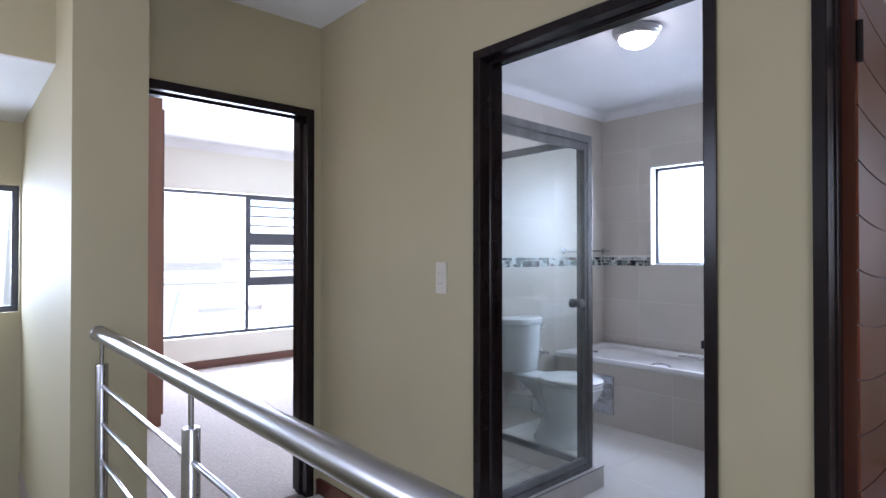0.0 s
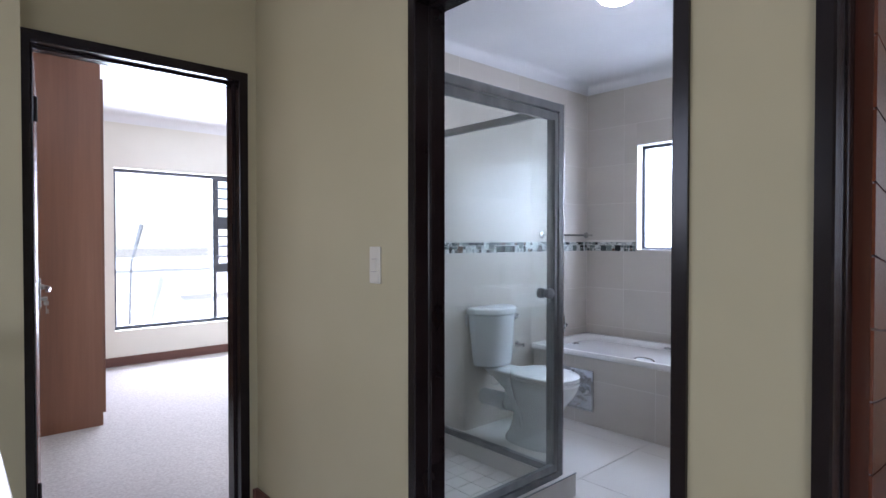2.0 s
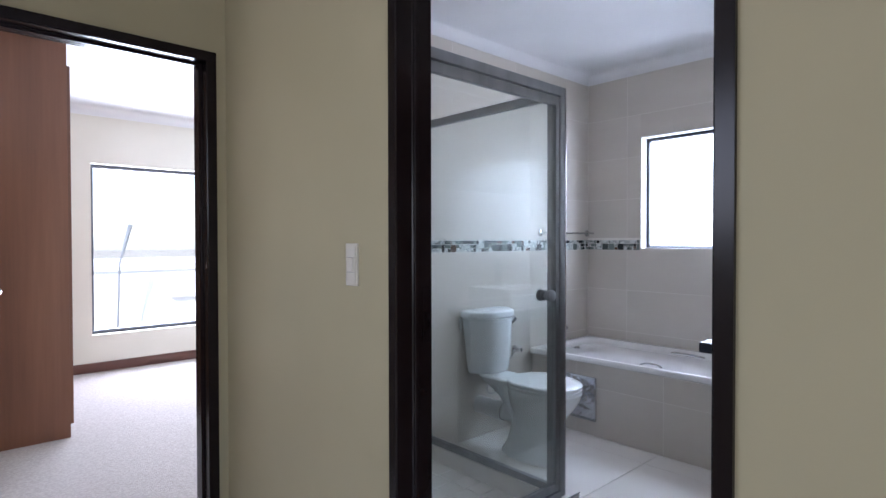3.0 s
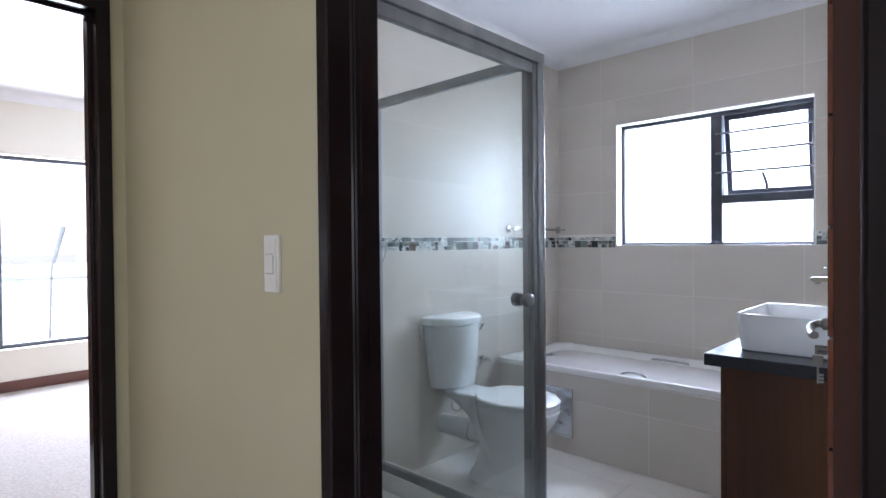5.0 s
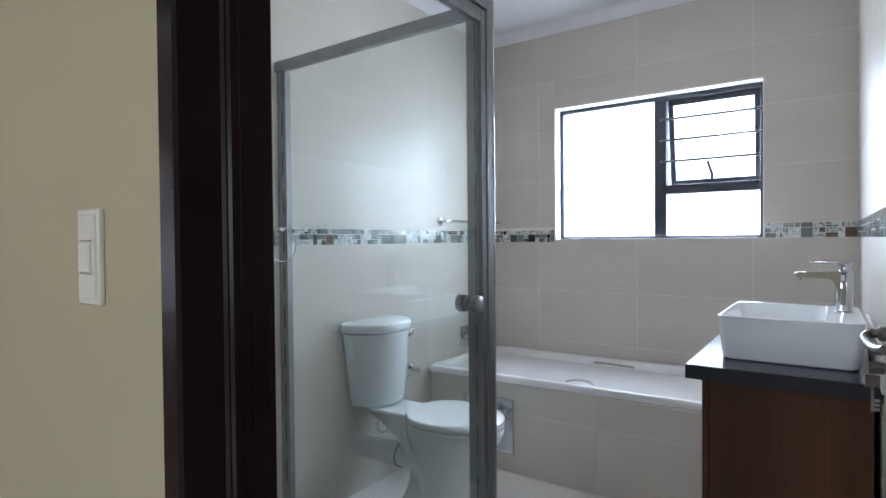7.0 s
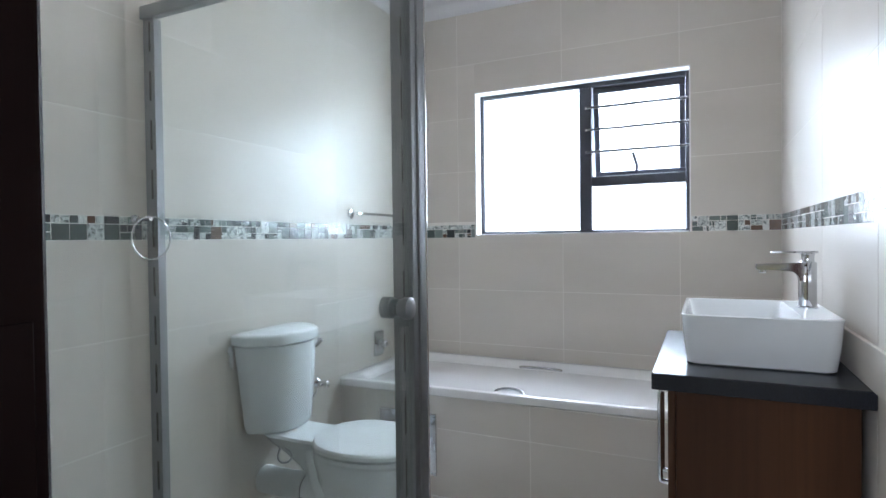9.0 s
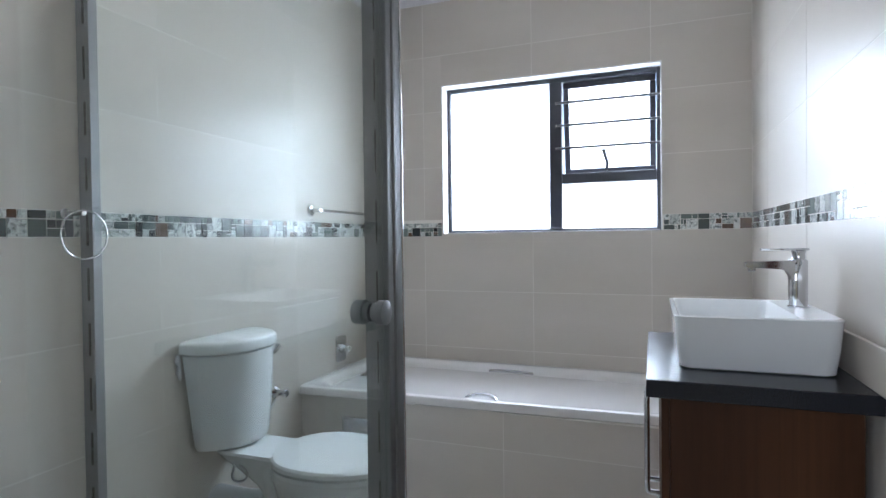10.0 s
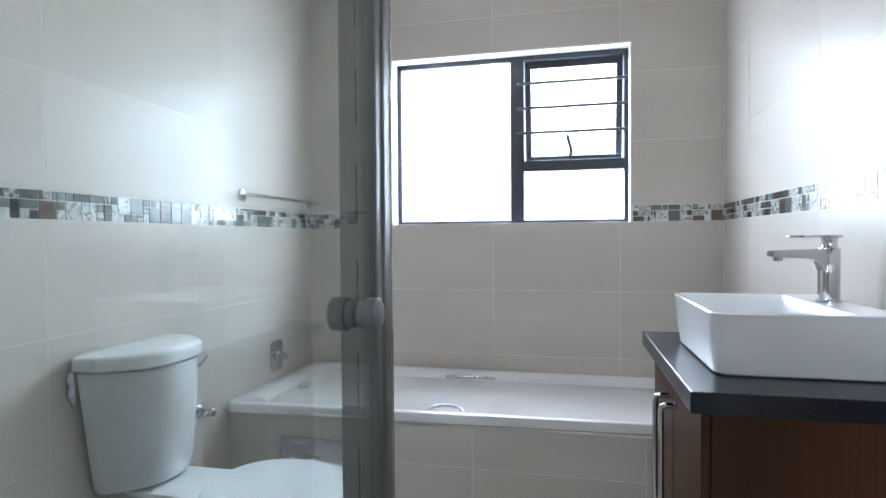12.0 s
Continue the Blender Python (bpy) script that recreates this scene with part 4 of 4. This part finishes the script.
bs = thing("wash_basin", (3.325, 1.512, 0.8555), 0, "white rectangular countertop basin on black granite", "basin")
a, b = 0.215, 0.178
rings = [rrect(-a + 0.020, a - 0.020, -b + 0.018, b - 0.018, 0.0, 0.03), rrect(-a + 0.015, a - 0.015, -b + 0.013, b - 0.013, 0.004, 0.03), rrect(-a + 0.007, a - 0.007, -b + 0.006, b - 0.006, 0.06, 0.03), rrect(-a + 0.002, a - 0.002, -b + 0.002, b - 0.002, 0.122, 0.03),
         rrect(-a, a, -b, b, 0.128, 0.03), rrect(-a + 0.003, a - 0.003, -b + 0.003, b - 0.003, 0.131, 0.028), rrect(-a + 0.010, a - 0.010, -b + 0.085, b - 0.010, 0.130, 0.025), rrect(-a + 0.014, a - 0.014, -b + 0.090, b - 0.014, 0.124, 0.025),
         rrect(-a + 0.030, a - 0.030, -b + 0.105, b - 0.030, 0.04, 0.03), rrect(-a + 0.06, a - 0.06, -b + 0.13, b - 0.06, 0.024, 0.03)]
part("bowl", loft(bmesh.new(), rings), ceramic, bs, smooth=True)
part("waste", lathe(bmesh.new(), [(0.024, 0.0), (0.024, 0.004), (0.018, 0.006)], (0, 0.04, 0.0235), "Z", 24), chrome, bs, smooth=True)

tp = thing("basin_tap", (3.36, 1.378, 0.986), 0, "tall polished chrome basin mixer with flat lever", "tap")
part("base_ring", lathe(bmesh.new(), [(0.026, 0.0005), (0.026, 0.004), (0.023, 0.006)], (0, 0, 0), "Z", 28), chrome, tp, smooth=True)
part("body", loft(bmesh.new(), [rrect(-0.0185, 0.0185, -0.022, 0.022, z, 0.0165, 8) for z in (0.006, 0.06, 0.124)] + [rrect(-0.0170, 0.0170, -0.0205, 0.0205, 0.126, 0.015, 8)]), chrome, tp, "rounded chrome column", smooth=True)
side = [(0.0, 0.1255), (0.122, 0.1205), (0.126, 0.118), (0.126, 0.108), (0.122, 0.105)]
side += [(0.048 - 0.028 * math.sin(radians(q)), 0.074 + 0.028 * math.cos(radians(q))) for q in (0, 15, 30, 45, 60, 75, 90)]
side += [(0.0, 0.074)]
part("spout", loft(bmesh.new(), [[(x, y * s_, 0.1 + (z - 0.1) * s_) for y, z in side] for x, s_ in ((-0.0178, 0.985), (-0.0160, 1.0), (0.0160, 1.0), (0.0178, 0.985))]), chrome, tp, "flat chrome spout with a curved underside", smooth=True)
part("aerator", lathe(bmesh.new(), [(0.010, 0.0), (0.010, -0.009), (0.008, -0.011)], (0, 0.108, 0.1055), "Z", 18), chrome, tp, smooth=True)
part("lever_neck", lathe(bmesh.new(), [(0.0175, 0.1255), (0.0155, 0.131), (0.0155, 0.142), (0.0175, 0.150)], (0, -0.001, 0), "Z", 24), chrome, tp, smooth=True)
part("lever", B(-0.013, 0.013, -0.024, 0.088, 0.1505, 0.1565, 0.002), chrome, tp, smooth=True)

# ---- ceiling lamp ----
cl = thing("ceiling_lamp", (3.05, 2.13, BC), 0, "round ceiling lamp with a chrome rim and lit opal glass dome", "ceiling lamp")
part("rim", lathe(bmesh.new(), [(0.137, -0.0005), (0.137, -0.012), (0.129, -0.018), (0.127, -0.026), (0.119, -0.030), (0.117, -0.038), (0.109, -0.042), (0.105, -0.046)], (0, 0, 0), "Z", 48), steel, cl, "stepped satin metal rim", smooth=True)
part("dome", lathe(bmesh.new(), [(0.101 * math.cos(radians(q)), -0.040 - 0.060 * math.sin(radians(q))) for q in (0, 12, 24, 36, 48, 60, 72, 84)], (0, 0, 0), "Z", 40), lampglass, cl, "lit opal glass dome", smooth=True)

# ---- outdoors ----
part("ground", B(-300, 300, -300, 300, -3.3, -3.0), earth, None, "dry open ground", kind="structure")
nh = thing("neighbour_house", (7.0, 16.0, -3.0), 0, "low white rendered house with parapet beyond the bedroom window", "house")
part("wall", B(-3.6, 3.0, 0, 6, 0, 3.55), whitehouse, nh)
part("parapet", B(-3.7, 3.1, -0.06, 6.1, 3.55, 3.68), whitehouse, nh)
part("canopy", B(-1.9, 0.6, -0.12, 0, 2.85, 2.92), whitehouse, nh)
bh = thing("brick_house", (11.0, 13.0, -3.0), 0, "pale brick house beyond the bedroom window", "house")
part("wall", B(-4.1, 4, 0, 6, 0, 4.2), brick, bh)
part("roof", B(-4.2, 4.1, -0.05, 6.1, 4.2, 4.28), whitehouse, bh)
pl = thing("leaning_pole", (3.75, 15.0, -3.0), 0, "grey leaning metal pole beyond the bedroom window", "pole")
part("pole", T([(-0.12, 0, 0.0), (0.0, 0, 3.75), (0.23, 0, 4.65)], 0.06, 10, taper=[0.022, 0.025, 0.055]), alu, pl, smooth=True)


# ---- tiles ----
cache = {}


def piece_mesh(name, w, h, t, mat, e=0.0003):
    key = (name, round(w, 4), round(h, 4))
    if key not in cache:
        rings = [[(-w / 2 + i, y, -h / 2 + i), (w / 2 - i, y, -h / 2 + i), (w / 2 - i, y, h / 2 - i), (-w / 2 + i, y, h / 2 - i)] for i, y in ((0, 0.0), (0, -t + e), (e, -t))]
        verts = [p for r in rings for p in r]
        faces = [(8, 9, 10, 11)]
        for r in range(2):
            for k in range(4):
                faces.append((4 * r + k, 4 * r + (k + 1) % 4, 4 * r + 4 + (k + 1) % 4, 4 * r + 4 + k))
        me = bpy.data.meshes.new(name)
        me.from_pydata(verts, [], faces)
        me.materials.append(mat)
        cache[key] = me
    return cache[key]


FACING = {"-y": pose(0, 0, 0), "-x": pose(0, 0, 0, 0, 0, -90), "+y": pose(0, 0, 0, 0, 0, 180), "+x": pose(0, 0, 0, 0, 0, 90), "+z": pose(0, 0, 0, -90, 0, 0)}


def piece(parent, name, centre, w, h, t, mat, facing):
    ob = bpy.data.objects.new(name, piece_mesh(name, w, h, t, mat))
    scene.collection.objects.link(ob)
    ob.parent = parent
    ob.matrix_basis = Matrix.Translation(centre) @ FACING[facing]
    return ob


def cut(rects, hole):
    out = []
    for a, b, c, d in rects:
        h0, h1, k0, k1 = hole
        if b <= h0 or a >= h1 or d <= k0 or c >= k1:
            out.append((a, b, c, d))
            continue
        if a < h0:
            out.append((a, h0, c, d))
        if b > h1:
            out.append((h1, b, c, d))
        m0, m1 = max(a, h0), min(b, h1)
        if c < k0:
            out.append((m0, m1, c, k0))
        if d > k1:
            out.append((m0, m1, k1, d))
    return out


def tiling(parent, name, us, vs, holes, place, facing, mat, t=0.0006, gap=0.0024):
    for a, b in zip(us, us[1:]):
        for c, d in zip(vs, vs[1:]):
            rects = [(a, b, c, d)]
            for h in holes:
                rects = cut(rects, h)
            for p, q, r, s_ in rects:
                if q - p > 0.012 and s_ - r > 0.012:
                    p, q = p + gap / 2 * (p == a), q - gap / 2 * (q == b)
                    r, s_ = r + gap / 2 * (r == c), s_ - gap / 2 * (s_ == d)
                    piece(parent, name, place((p + q) / 2, (r + s_) / 2), q - p, s_ - r, t, mat, facing)


ROWS_Z = [0.0, 0.27, 0.58, 0.892, 1.212]
ROWS_T = [1.287, 1.58, 1.89, 2.20, 2.51, BC]
for rows, rows_n in ((ROWS_Z, [0.0, 0.25, 0.56, 0.888, 1.196]), (ROWS_T, [1.271, 1.58, 1.89, 2.20, 2.51, BC])):
    tiling(wl, "tile", [1.757, 1.86, 2.46, 3.06, 3.66, 4.26, BX1], rows_n, [(1.8, 2.77, 0, 0.02)], lambda u, v: (u, BY1 + 0.0010, v), "-y", tile)
    tiling(wr, "tile", [2.70, 3.0, 3.60, 4.20, BX1], rows, [], lambda u, v: (u, BY0 - 0.0010, v), "+y", tile)
    tiling(we, "tile", [BY0, 1.74, 2.325, 2.94, BY1], rows, [(WIN[0], WIN[1], 1.212, WIN[3])], lambda u, v: (BX1 + 0.0010, u, v), "-x", tile)
    tiling(wi, "tile", [1.10, 1.70, 2.30, 2.90, BY1], rows, [(1.13, 2.04, 0, 2.08)], lambda u, v: (1.7550, u, v), "+x", tile)
tiling(ap, "tile", [BY0, 1.72, 2.31, 2.91, BY1], [0.0, 0.315, 0.468], [], lambda u, v: (3.8418, u, v), "-x", tile)
tiling(fb, "floor_tile", [1.80, 2.45, 3.055, 3.66, 3.838], [1.10, 1.74, 2.335, 2.935, BY1], [(1.8, 2.873, 2.236, 3.3)], lambda u, v: (u, v, -0.008), "+z", floortile, 0.008, 0.003)
tiling(fs, "shower_tile", [1.757 + 0.1118 * k for k in range(10)], [2.338 + 0.1046 * k for k in range(10)], [], lambda u, v: (u, v, 0.022), "+z", floortile, 0.006, 0.005)
cf = bpy.data.objects["floor_corridor"]
tiling(cf, "floor_tile", [0.50, 0.80, 1.40, 1.80], [0.98, 1.28, 1.88, 2.48, 3.08, 3.29], [(DW, 1.9, 0, 1.17), (DW, 1.9, 2.0, 3.4), (1.3, 1.9, 3.215, 3.3), (0.4, 0.78, 3.215, 3.3)], lambda u, v: (u, v, -0.008), "+z", floortile, 0.008, 0.003)
tiling(cf, "floor_tile", [-1.2, -0.4, 0.20, 0.80, 1.40, 1.80], [-1.6, -1.42, -0.82, -0.22, 0.38, 0.98], [(DW, 1.9, -2, 0.06), (DW, 1.9, 0.88, 0.99)], lambda u, v: (u, v, -0.008), "+z", floortile, 0.008, 0.003)


def mosaic_band(parent, u0, u1, place, facing, seed, z0=1.212):
    rnd = random.Random(seed)
    g = 0.025
    n = int((u1 - u0) / g)
    g_u = (u1 - u0) / n
    used = set()
    kinds = [(2, 2), (1, 2), (2, 1), (1, 1)]
    chance = [5, 2, 2, 4]
    for i in range(n):
        for j in range(3):
            if (i, j) in used:
                continue
            for _ in range(12):
                w, h = rnd.choices(kinds, chance)[0]
                cells = [(i + p, j + q) for p in range(w) for q in range(h)]
                if all(c not in used and c[0] < n and c[1] < 3 for c in cells):
                    break
            else:
                w, h, cells = 1, 1, [(i, j)]
            used.update(cells)
            halves = [(0.0, 0.0, w, h)]
            if w + h < 4 and rnd.random() < 0.28:
                halves = [(0.0, 0.0, w / 2, h), (w / 2, 0.0, w / 2, h)] if w > h or (w == h and rnd.random() < 0.5) else [(0.0, 0.0, w, h / 2), (0.0, h / 2, w, h / 2)]
            for p, q, ww, hh in halves:
                piece(parent, "mosaic_tile", place(u0 + (i + p + ww / 2) * g_u, z0 + (j + q + hh / 2) * g), ww * g_u - 0.0028, hh * g - 0.0028, 0.0022, mosaic, facing)


mosaic_band(wl, 1.81, BX1 - 0.001, lambda u, v: (u, BY1 + 0.0010, v), "-y", 3, 1.196)
mosaic_band(wr, 2.80, BX1 - 0.001, lambda u, v: (u, BY0 - 0.0010, v), "+y", 5)
mosaic_band(we, BY0 + 0.001, WIN[0] - 0.004, lambda u, v: (BX1 + 0.0010, u, v), "-x", 7)
mosaic_band(we, WIN[1] + 0.004, BY1 - 0.001, lambda u, v: (BX1 + 0.0010, u, v), "-x", 9, 1.196)
